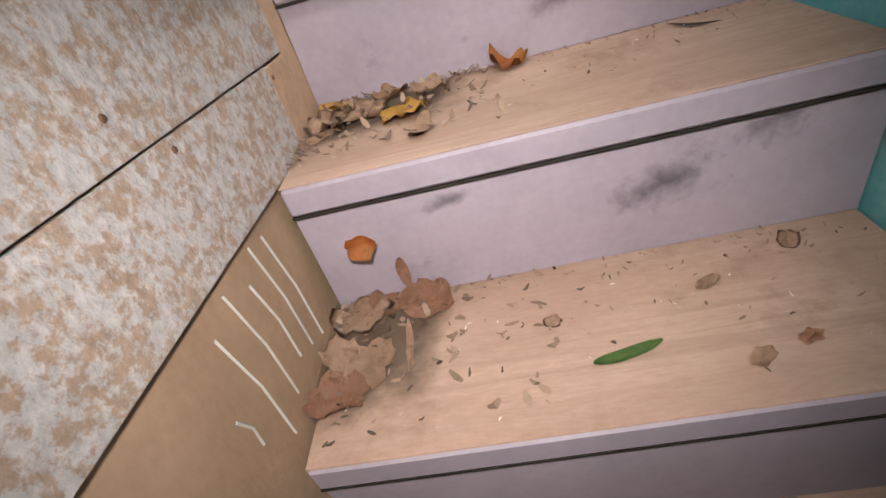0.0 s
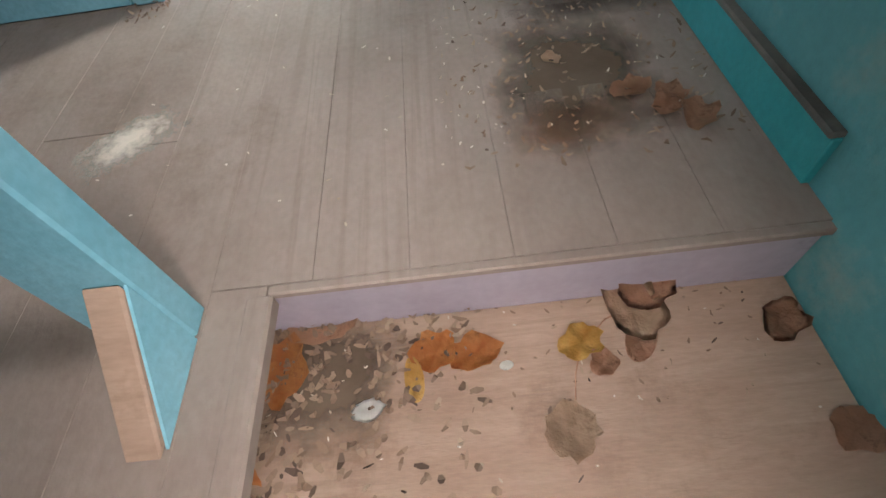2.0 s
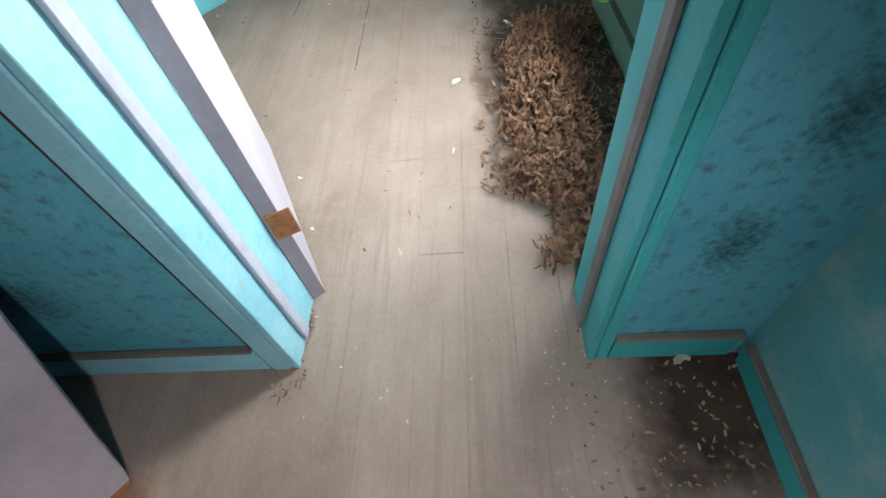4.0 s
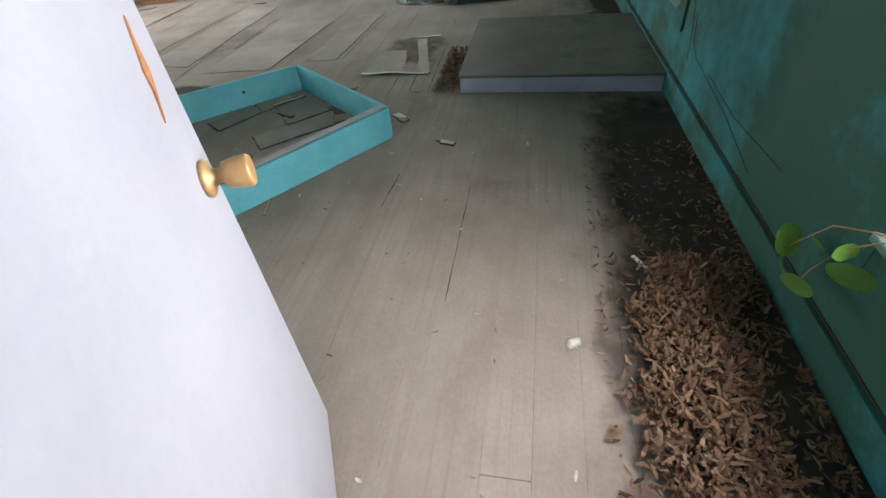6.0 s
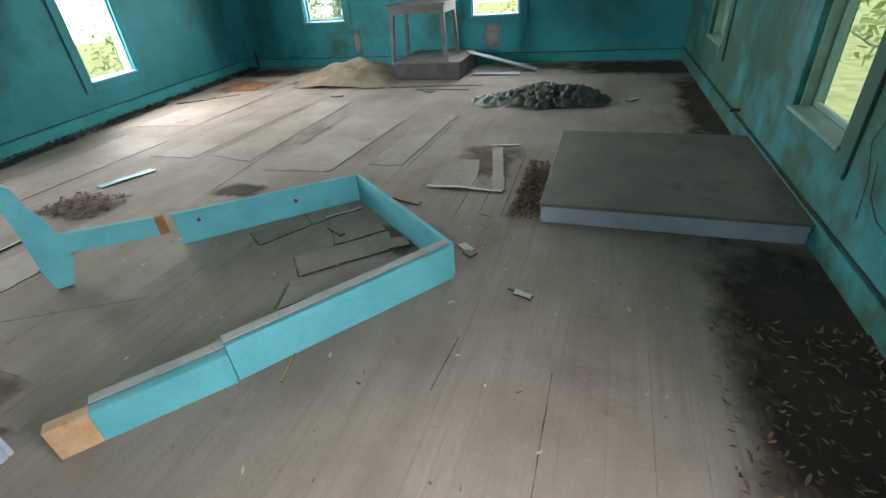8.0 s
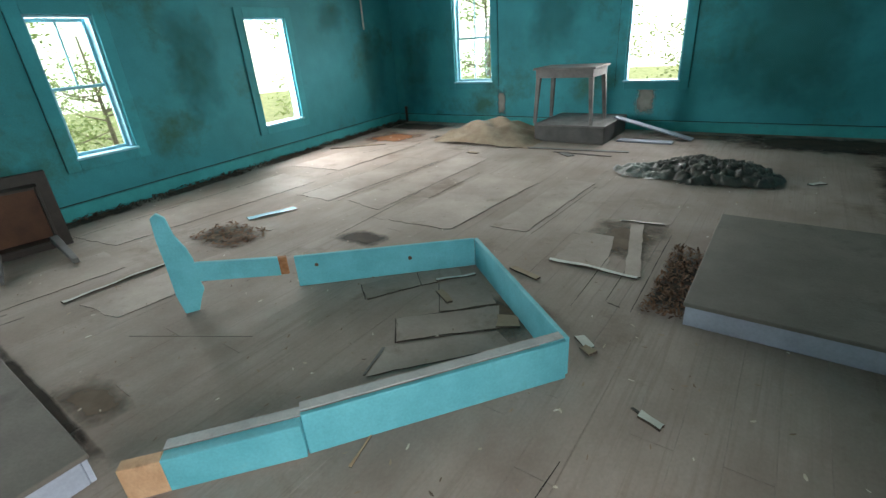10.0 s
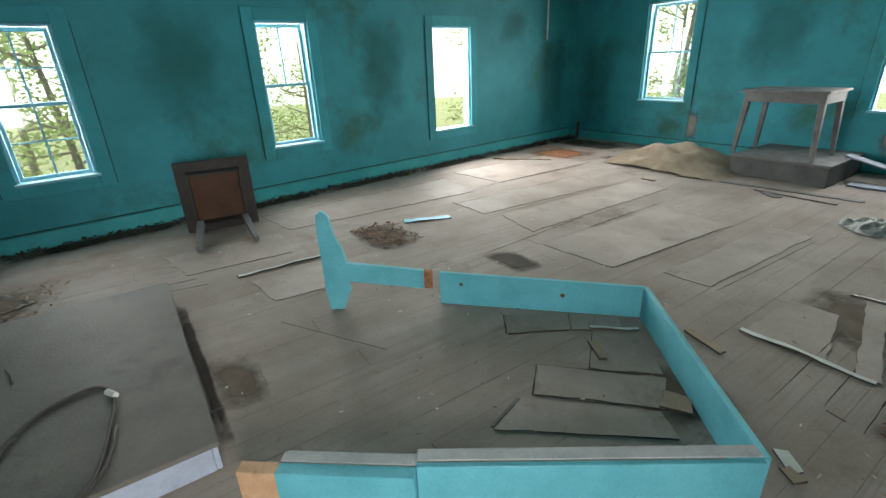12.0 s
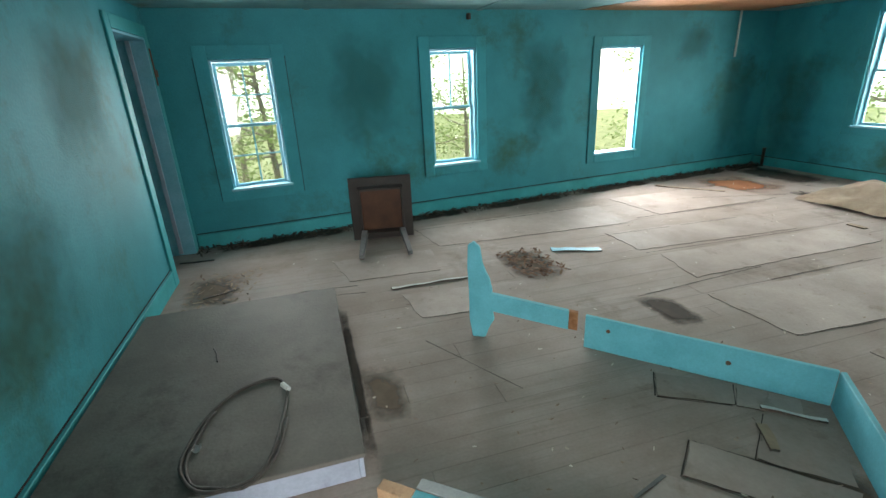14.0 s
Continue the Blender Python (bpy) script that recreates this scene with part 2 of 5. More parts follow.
def bits(name, tones, rough=0.85, through_light=0.0):
    """Many small pieces, each with a tone of its own."""
    m = bpy.data.materials.new(name)
    m.use_nodes = True
    nt = m.node_tree
    bsdf = nt.nodes["Principled BSDF"]
    geo = nt.nodes.new("ShaderNodeNewGeometry")
    ramp = nt.nodes.new("ShaderNodeValToRGB")
    ramp.color_ramp.interpolation = "LINEAR"
    while len(ramp.color_ramp.elements) < len(tones):
        ramp.color_ramp.elements.new(0.5)
    for i, tone in enumerate(tones):
        ramp.color_ramp.elements[i].position = i / max(1, len(tones) - 1)
        ramp.color_ramp.elements[i].color = (*tone, 1)
    nt.links.new(geo.outputs["Random Per Island"], ramp.inputs[0])
    nt.links.new(ramp.outputs[0], bsdf.inputs["Base Color"])
    bsdf.inputs["Roughness"].default_value = rough
    if through_light:
        thin, mix = nt.nodes.new("ShaderNodeBsdfTranslucent"), nt.nodes.new("ShaderNodeMixShader")
        nt.links.new(ramp.outputs[0], thin.inputs[0])
        mix.inputs[0].default_value = through_light
        nt.links.new(bsdf.outputs[0], mix.inputs[1])
        nt.links.new(thin.outputs[0], mix.inputs[2])
        nt.links.new(mix.outputs[0], nt.nodes["Material Output"].inputs[0])
    return m


DAMP = soft_stain("dark_green_damp", (0.02, 0.11, 0.1), (0.03, 0.17, 0.155), 0.31, 2.2, 0.38)
MOULD = soft_stain("dark_mould_specks", (0.03, 0.09, 0.1), (0.05, 0.18, 0.21), 0.12, 60.0, 0.7)
# soil and rot; along the east wall also shade put into the colour
SOIL_SHADE = soft_stain("dark_soil_and_shade", (0.022, 0.015, 0.01), (0.06, 0.042, 0.028), 0.34, 5.0, 0.97)
# corner film: mostly the hall's shade painted as colour, with some dirt
SHADE_SOIL_CORNER = soft_stain("corner_shade_and_dirt", (0.022, 0.015, 0.01), (0.075, 0.05, 0.033), 0.42, 4.0, 0.88, (1, 1, 0.5))
# east wall foot: soil and the shade there in one painted film
SOIL_SHADE_WALL = soft_stain("wall_foot_soil_and_shade", (0.018, 0.013, 0.009), (0.05, 0.036, 0.025), 0.6, 3.0, 0.98, (1, 0.5, 0.5), (1, 1.7, 1))
# grime; beside the hall wall it also carries painted shade
GRIME_SHADE = soft_stain("brown_grime_shade_film", (0.1, 0.07, 0.045), (0.18, 0.135, 0.095), 0.3, 6.0, 0.8)
RUST = soft_stain("orange_rust_stain", (0.3, 0.15, 0.07), (0.4, 0.2, 0.1), 0.27, 9.0, 0.5)
ROT_ORANGE = soft_stain("orange_rotten_wood", (0.3, 0.11, 0.04), (0.42, 0.18, 0.08), 0.33, 4.0, 0.85)
SCUFF = soft_stain("scraped_white_paint", (0.6, 0.55, 0.48), (0.72, 0.68, 0.6), 0.2, 30.0, 0.95)
SMUDGE = soft_stain("black_smudge", (0.04, 0.035, 0.035), (0.1, 0.09, 0.09), 0.1, 24.0, 0.6)
LITTER = bits("dry_leaf_litter", [(0.04, 0.02, 0.012), (0.12, 0.06, 0.032), (0.22, 0.12, 0.07), (0.13, 0.07, 0.04), (0.27, 0.17, 0.11)])
CRUMBS = bits("dusty_crumbs", [(0.09, 0.06, 0.045), (0.24, 0.17, 0.12), (0.34, 0.25, 0.18), (0.2, 0.13, 0.09), (0.4, 0.31, 0.23)])
CHAFF = bits("pale_husks", [(0.35, 0.28, 0.2), (0.6, 0.54, 0.44), (0.7, 0.66, 0.58)])
PELLETS = bits("dark_pellets", [(0.03, 0.022, 0.018), (0.08, 0.055, 0.04), (0.12, 0.09, 0.07)])
FOLIAGE = bits("woodland_leaves", [(0.2, 0.28, 0.1), (0.27, 0.35, 0.14), (0.33, 0.4, 0.19), (0.24, 0.3, 0.13)], 0.5, 0.75)
VINE = bits("fresh_vine_leaves", [(0.16, 0.34, 0.07), (0.24, 0.44, 0.1)], 0.5, 0.5)
LEAF_BROWN = material("dry_brown_leaf", (0.34, 0.18, 0.11), (0.45, 0.26, 0.17), 20, 0.75, (0.12, 0.06, 0.035), 0.64, 30, 0.3, 120)
LEAF_ORANGE = material("dry_orange_leaf", (0.4, 0.13, 0.03), (0.55, 0.25, 0.08), 20, 0.7, (0.25, 0.09, 0.03), 0.64, 30, 0.3, 120)
LEAF_YELLOW = material("dry_yellow_leaf", (0.5, 0.27, 0.05), (0.62, 0.4, 0.12), 20, 0.7, (0.35, 0.16, 0.05), 0.66, 30, 0.3, 120)
LEAF_TAN = material("dusty_tan_leaf", (0.4, 0.27, 0.18), (0.52, 0.37, 0.26), 20, 0.8, (0.22, 0.12, 0.08), 0.64, 30, 0.3, 120)
LEAF_GREEN = material("fresh_green_leaf", (0.08, 0.17, 0.04), (0.15, 0.26, 0.07), 20, 0.6, None, bump=0.2)
TARP = material("dark_plastic_sheet", (0.05, 0.05, 0.048), (0.14, 0.14, 0.13), 7.0, 0.45, (0.24, 0.24, 0.22), 0.66, 6.0, 0.15)
TARP_PALE = material("pale_plastic_sheet", (0.3, 0.3, 0.29), (0.45, 0.45, 0.43), 7.0, 0.45, (0.15, 0.15, 0.14), 0.6, 8.0, 0.15)
LINO = material("worn_floor_sheet", (0.27, 0.22, 0.19), (0.38, 0.32, 0.285), 2.0, 0.7, (0.17, 0.13, 0.1), 0.66, 3.0, 0.12, 60, grit=0.2, differ=0.06)
PALEBIT = material("pale_paint_chip", (0.5, 0.52, 0.5), (0.65, 0.66, 0.62), 9.0, 0.7, None)
GREYPAINT = material("pale_grey_paint", (0.27, 0.29, 0.29), (0.36, 0.38, 0.38), 6.0, 0.65, (0.18, 0.2, 0.2), 0.66, 8.0, 0.1)
CABLE = material("dusty_black_cable", (0.035, 0.03, 0.027), (0.07, 0.06, 0.05), 20.0, 0.6, None)


# ---------------------------------------------------------------- building helpers
def part(name, bm, mat, parent=None, label="", smooth=False):
    """One mesh object from a bmesh, under a thing or part."""
    me = bpy.data.meshes.new(name)
    bmesh.ops.recalc_face_normals(bm, faces=bm.faces)
    bm.to_mesh(me)
    bm.free()
    me.materials.append(mat)
    if smooth:
        for p in me.polygons:
            p.use_smooth = True
    ob = new(name, me)
    if parent is not None:
        ob.parent = parent
    if label:
        ob["label"] = label
    return ob


def thing(name, label, category, m=None, group="", kind=""):
    ob = new(name)
    ob.empty_display_size = 0.1
    if m is not None:
        ob.matrix_world = m
    return tagged(ob, label, category, group, kind)


def box(x0, x1, y0, y1, z0, z1, bevel=0.004, m=None, bm=None):
    """A box with worn edges."""
    b = bmesh.new()
    bmesh.ops.create_cube(b, size=1.0)
    for v in b.verts:
        v.co = Vector((x0 + (v.co.x + 0.5) * (x1 - x0), y0 + (v.co.y + 0.5) * (y1 - y0), z0 + (v.co.z + 0.5) * (z1 - z0)))
    if bevel:
        bmesh.ops.bevel(b, geom=b.edges[:], offset=bevel, segments=1, affect="EDGES")
    if m is not None:
        b.transform(m)
    if bm is None:
        return b
    me = bpy.data.meshes.new("joined")
    b.to_mesh(me)
    b.free()
    bm.from_mesh(me)
    bpy.data.meshes.remove(me)
    return bm


def extrude(points, depth, m=None, bevel=0.003):
    """A flat outline (x, z) given thickness along y."""
    b = bmesh.new()
    front = [b.verts.new((x, 0, z)) for x, z in points]
    back = [b.verts.new((x, depth, z)) for x, z in points]
    b.faces.new(front)
    b.faces.new(back[::-1])
    n = len(points)
    for i in range(n):
        b.faces.new((front[i], front[(i + 1) % n], back[(i + 1) % n], back[i]))
    if bevel:
        bmesh.ops.bevel(b, geom=b.edges[:], offset=bevel, segments=1, affect="EDGES")
    if m is not None:
        b.transform(m)
    return b


def tube(points, radius, sides=8, closed=False, taper=1.0):
    """A round bar along points."""
    b = bmesh.new()
    rings = []
    pts = [Vector(p) for p in points]
    n = len(pts)
    for i, p in enumerate(pts):
        a = pts[(i - 1) % n] if closed or i else p
        c = pts[(i + 1) % n] if closed or i < n - 1 else p
        d = (c - a).normalized()
        u = d.orthogonal().normalized() if abs(d.z) > 0.9 else d.cross(Vector((0, 0, 1))).normalized()
        w = d.cross(u)
        r = radius * (1 + (taper - 1) * i / max(1, n - 1))
        rings.append([b.verts.new(p + r * (math.cos(k * math.tau / sides) * u + math.sin(k * math.tau / sides) * w)) for k in range(sides)])
    for i in range(n if closed else n - 1):
        r0, r1 = rings[i], rings[(i + 1) % n]
        for k in range(sides):
            b.faces.new((r0[k], r0[(k + 1) % sides], r1[(k + 1) % sides], r1[k]))
    if not closed:
        b.faces.new(rings[0])
        b.faces.new(rings[-1][::-1])
    return b


def lathe(profile, sides=24):
    """A turned shape: (radius, height) pairs about z."""
    b = bmesh.new()
    rings = [[b.verts.new((r * math.cos(k * math.tau / sides), r * math.sin(k * math.tau / sides), z)) for k in range(sides)] for r, z in profile]
    for r0, r1 in zip(rings, rings[1:]):
        for k in range(sides):
            b.faces.new((r0[k], r0[(k + 1) % sides], r1[(k + 1) % sides], r1[k]))
    b.faces.new(rings[0][::-1])
    b.faces.new(rings[-1])
    return b


def along(a, b):
    """Pose with x along the wall from a to b, y to the wall's outside (its right), z up."""
    d = Vector((b[0] - a[0], b[1] - a[1], 0)).normalized()
    m = Matrix.Identity(4)
    m.col[0][:3], m.col[1][:3], m.col[2][:3] = d, (-d.y, d.x, 0), (0, 0, 1)
    m.col[3][:3] = (a[0], a[1], 0)
    return m, (Vector(b) - Vector(a)).length


def wall(name, a, b, z0, z1, thick, openings, mat, out=1, label="", lo=0.0, hi=0.0, back=None):
    """A wall with real openings (s0, s1, z0, z1); its inner face runs from a to b; out: 1 thickens to the left of a-b, -1 to the right."""
    m, length = along(a, b)
    ss = sorted({-lo, length + hi, *(v for o in openings for v in o[:2])})
    zs = sorted({z0, z1, *(v for o in openings for v in o[2:])})
    solid = {}
    for i, (s0, s1) in enumerate(zip(ss, ss[1:])):
        for k, (h0, h1) in enumerate(zip(zs, zs[1:])):
            solid[i, k] = not any(o[0] < (s0 + s1) / 2 < o[1] and o[2] < (h0 + h1) / 2 < o[3] for o in openings)
    bm = bmesh.new()
    quad = lambda *p: bm.faces.new([bm.verts.new(v) for v in p])
    for (i, k), there in solid.items():
        if not there:
            continue
        s0, s1, h0, h1, t = ss[i], ss[i + 1], zs[k], zs[k + 1], thick * out
        quad((s0, 0, h0), (s1, 0, h0), (s1, 0, h1), (s0, 0, h1))
        quad((s0, t, h0), (s1, t, h0), (s1, t, h1), (s0, t, h1))
        if not solid.get((i - 1, k)):
            quad((s0, 0, h0), (s0, t, h0), (s0, t, h1), (s0, 0, h1))
        if not solid.get((i + 1, k)):
            quad((s1, 0, h0), (s1, t, h0), (s1, t, h1), (s1, 0, h1))
        if not solid.get((i, k - 1)):
            quad((s0, 0, h0), (s1, 0, h0), (s1, t, h0), (s0, t, h0))
        if not solid.get((i, k + 1)):
            quad((s0, 0, h1), (s1, 0, h1), (s1, t, h1), (s0, t, h1))
    bmesh.ops.remove_doubles(bm, verts=bm.verts, dist=1e-4)
    ob = part(name, bm, mat)
    if back is not None:
        ob.data.materials.append(back)
        for p in ob.data.polygons:
            p.material_index = 0 if abs(p.center.y) < 1e-3 else 1
    ob.matrix_world = m
    return tagged(ob, label, "wall", kind="structure")


# ---------------------------------------------------------------- the large structure
CEIL_Z = 2.17
NL, FL, FR, NR = (-6.4, 3.03), (-7.2, 10.95), (-0.25, 11.2), (0.02, 3.03)
# windows as s0, s1, z0, z1 along each wall
W_LEFT = [(0.447, 0.993, 0.56, 1.748), (2.588, 3.14, 0.56, 1.793), (4.845, 5.51, 0.468, 1.764)]
W_FAR = [(1.29, 1.978, 0.68, 2.0), (4.05, 4.74, 0.665, 2.0)]
L_RIGHT = (Vector(FR) - Vector(NR)).length
W_RIGHT = [(0.5, 1.15, 0.5, 1.78), (3.31, 3.985, 0.51, 1.78), (6.0, 6.66, 0.52, 1.78)]
flip = lambda o: (L_RIGHT - o[1], L_RIGHT - o[0], o[2], o[3])

wall("wall_west", NL, FL, -0.3, 2.5, 0.14, W_LEFT, TEAL, 1, "teal painted plaster wall with dark damp patches", 0.14, 0.14)
wall("wall_north", FL, FR, -0.3, 2.5, 0.14, W_FAR, TEAL, 1, "teal painted plaster wall, shadowed and stained", 0.0, 0.14)
wall("wall_east", FR, NR, -0.3, 2.5, 0.14, [flip(o) for o in W_RIGHT], TEAL_DAMP_SHADE, 1, "teal painted wall with grimy streaks, its shade put into the colour")
wall("wall_stair_east", (0.0, 3.03), (0.0, -2.0), -3.0, 2.5, 0.14, [], TEAL_STAIR, 1, "teal painted stairwell wall, peeling low down", 0.0, 0.14)
# wall between the hall and the large room, with the entrance and a second doorway
wall("wall_south", (0.0, 2.83), (-6.54, 2.83), -0.3, 2.5, 0.2, [(0.38, 1.24, -0.3, 1.98), (5.53, 6.3, -0.3, 1.93)], TEAL_HALL, -1, "teal painted partition wall with mottled damp", back=TEAL)
# added, unseen walls that close the hall so it stays dark
wall("wall_hall_south", (0.0, -2.0), (-6.54, -2.0), -3.0, 2.5, 0.14, [], TEAL_HALL, 1, "unseen hall wall, added to close off the dark hall")
wall("wall_hall_west", (-6.54, -2.0), (-6.54, 2.83), -3.0, 2.5, 0.14, [], TEAL_HALL, 1, "unseen hall wall, added to close off the dark hall")

bm = box(-7.5, 0.14, -2.14, 11.4, CEIL_Z, CEIL_Z + 0.04, 0)
tagged(part("ceiling", bm, CEIL), "pale blue-green boarded ceiling, sagging and stained", "ceiling", kind="structure")
tagged(part("lower_floor", box(-6.54, 0, -2.0, 3.0, -3.1, -3.0, 0), DUST), "dusty lower storey floor", "floor", kind="structure")

floor = thing("floor", "dusty grey-brown wooden floor boards", "floor", kind="structure")
part("subfloor", box(-7.4, -0.87, -2.0, 11.3, -0.08, -0.022, 0), DARK, floor)
part("subfloor", box(-0.868, 0.1, 1.9, 11.3, -0.08, -0.022, 0), DARK, floor)


# ---------------------------------------------------------------- windows and doors
def window(index, a, b, o, sashes, mat, lamp_power, label, casing=0.12, inset=0.09, frame_mat=None):
    """A sash window in the opening o of the wall a-b. sashes: (columns, rows) above and below, or None where the sash is gone."""
    m, _ = along(a, b)
    frame_mat = frame_mat or TRIM
    s0, s1, z0, z1 = o
    w = thing(f"window_{index}", label, "window", m, kind="structure")
    for name, c in (("casing", (s0 - casing, s0 - 0.002, z0 - casing, z1 + casing)), ("casing", (s1 + 0.002, s1 + casing, z0 - casing, z1 + casing)),
                    ("casing", (s0 - 0.001, s1 + 0.001, z1 + 0.002, z1 + casing)), ("casing", (s0 - 0.001, s1 + 0.001, z0 - casing, z0 - 0.022))):
        part(name, box(c[0], c[1], -0.016, -0.001, c[2], c[3], 0.003), mat, w)
    # dark strips put the shadow gap beside the casing into colour
    for c in ((s0 - casing - 0.006, s0 - casing - 0.001), (s1 + casing + 0.001, s1 + casing + 0.006)):
        part("casing_gap", box(c[0], c[1], -0.003, -0.0005, z0 - casing + 0.02, z1 + casing - 0.1, 0), DARK, w)
    part("window_sill", box(s0 - 0.02, s1 + 0.02, -0.035, 0.13, z0 - 0.02, z0 + 0.004, 0.004), frame_mat, w)
    for c in ((s0 + 0.001, s0 + 0.022), (s1 - 0.022, s1 - 0.001)):
        part("stop", box(c[0], c[1], 0.02, 0.125, z0 + 0.006, z1 - 0.002, 0.002), frame_mat, w)
    part("stop", box(s0 + 0.024, s1 - 0.024, 0.02, 0.125, z1 - 0.022, z1 - 0.002, 0.002), frame_mat, w)
    mid = (z0 + z1) / 2
    for k, grid in enumerate(sashes):
        if not grid:
            continue
        h0, h1 = (mid - 0.015, z1 - 0.024) if k == 0 else (z0 + 0.006, mid + 0.015)
        y = inset + (0.012 if k == 0 else -0.014)
        sash = part("sash", box(s0 + 0.024, s0 + 0.052, y, y + 0.024, h0, h1, 0.003), frame_mat, w)
        part("sash_stile", box(s1 - 0.052, s1 - 0.024, y, y + 0.024, h0, h1, 0.003), frame_mat, sash)
        part("sash_rail", box(s0 + 0.053, s1 - 0.053, y, y + 0.024, h1 - 0.03, h1, 0.003), frame_mat, sash)
        part("sash_rail", box(s0 + 0.053, s1 - 0.053, y, y + 0.024, h0, h0 + 0.03, 0.003), frame_mat, sash)
        cols, rows = grid
        wide, tall = s1 - s0 - 0.106, h1 - h0 - 0.06
        for c in range(1, cols):
            x = s0 + 0.053 + wide * c / cols
            part("muntin", box(x - 0.008, x + 0.008, y + 0.002, y + 0.02, h0 + 0.031, h1 - 0.031, 0.002), frame_mat, sash)
        for r in range(1, rows):
            z = h0 + 0.03 + tall * r / rows
            for c in range(cols):
                x = s0 + 0.053 + wide * c / cols
                part("muntin", box(x + (0.009 if c else 0.001), x + wide / cols - (0.009 if c < cols - 1 else 0.001), y + 0.003, y + 0.019, z - 0.007, z + 0.007, 0.002), frame_mat, sash)
        pane = part("pane", box(s0 + 0.053, s1 - 0.053, y + 0.01, y + 0.013, h0 + 0.03, h1 - 0.03, 0), GLASS, sash)
        pane.visible_shadow = False
    if lamp_power:
        lamp = new("sky_light", bpy.data.lights.new("sky_light", "AREA"))
        lamp.data.shape, lamp.data.size, lamp.data.size_y = "RECTANGLE", s1 - s0, z1 - z0
        lamp.data.energy, lamp.data.color = lamp_power, (1.0, 0.98, 0.96)
        lamp.data.spread = radians(140)
        lamp.matrix_world = m @ Matrix.Translation(((s0 + s1) / 2, 0.2, (z0 + z1) / 2)) @ Matrix.Rotation(radians(-80), 4, "X")
    return w


POWER = 42.0
window(1, NL, FL, W_LEFT[0], ((2, 2), (2, 2)), TEAL, POWER * 0.55, "pale blue sash window with eight panes, paint peeling")
window(2, NL, FL, W_LEFT[1], ((2, 1), (1, 1)), TEAL, POWER * 0.65, "pale blue sash window, clear lower sash")
window(3, NL, FL, W_LEFT[2], (None, None), TEAL, POWER * 2.0, "empty window opening with its sashes gone")
window(4, FL, FR, W_FAR[0], ((2, 1), (2, 1)), TEAL, POWER * 0.85, "pale blue sash window with four tall panes")
window(5, FL, FR, W_FAR[1], (None, None), TEAL, POWER * 0.65, "empty window opening with a loose stop")
window(6, FR, NR, flip(W_RIGHT[0]), (None, None), TEAL_DAMP_SHADE, POWER * 1.35, "broken window with a vine growing in", frame_mat=SAGE)
window(7, FR, NR, flip(W_RIGHT[1]), ((1, 1), (1, 1)), TEAL_DAMP_SHADE, 0, "green sash window with a deep sill", frame_mat=SAGE)
window(8, FR, NR, flip(W_RIGHT[2]), ((1, 1), (1, 1)), TEAL_DAMP_SHADE, 0, "green sash window in the shadowed wall", frame_mat=SAGE)


def baseboard(a, b, s0, s1, height, mat, label, cap=None):
    """A baseboard with a small cap along the inner face of a wall."""
    m, _ = along(a, b)
    t = thing("baseboard", label, "baseboard", m, kind="structure")
    part("board", box(s0, s1, -0.016, -0.001, 0.004, height - 0.012, 0.002), mat, t)
    part("cap", box(s0, s1, -0.024, -0.001, height - 0.011, height, 0.003), cap or mat, t)
    if cap is None:
        part("gap", box(s0, s1, -0.005, -0.001, height + 0.001, height + 0.01, 0.001), DARK, t)


baseboard(NL, FL, 0.03, 7.92, 0.15, TRIM_TEAL, "teal baseboard, loose along the rotten floor edge")
baseboard(FL, FR, 0.03, 6.93, 0.13, TRIM_TEAL, "teal baseboard along the far wall")
baseboard(FR, NR, 0.03, L_RIGHT - 0.03, 0.15, TEAL_DAMP_SHADE, "teal baseboard with a black gap above")
baseboard((0.0, 2.82), (0.0, 1.95), 0.02, 0.87, 0.1, TRIM_TEAL, "teal hall baseboard with a dusty cap", GREYTOP)
baseboard((-6.5, 2.83), (0.0, 2.83), 1.07, 5.19, 0.14, TRIM, "light blue hall baseboard with a dusty cap", GREYTOP)
baseboard((-6.5, 2.83), (0.0, 2.83), 6.155, 6.47, 0.13, TRIM_TEAL, "teal hall baseboard beside the doorway", GREYTOP)
baseboard((0.0, 3.03), (-5.44, 3.03), 1.34, 5.43, 0.15, TRIM_TEAL, "teal baseboard under the partition wall")


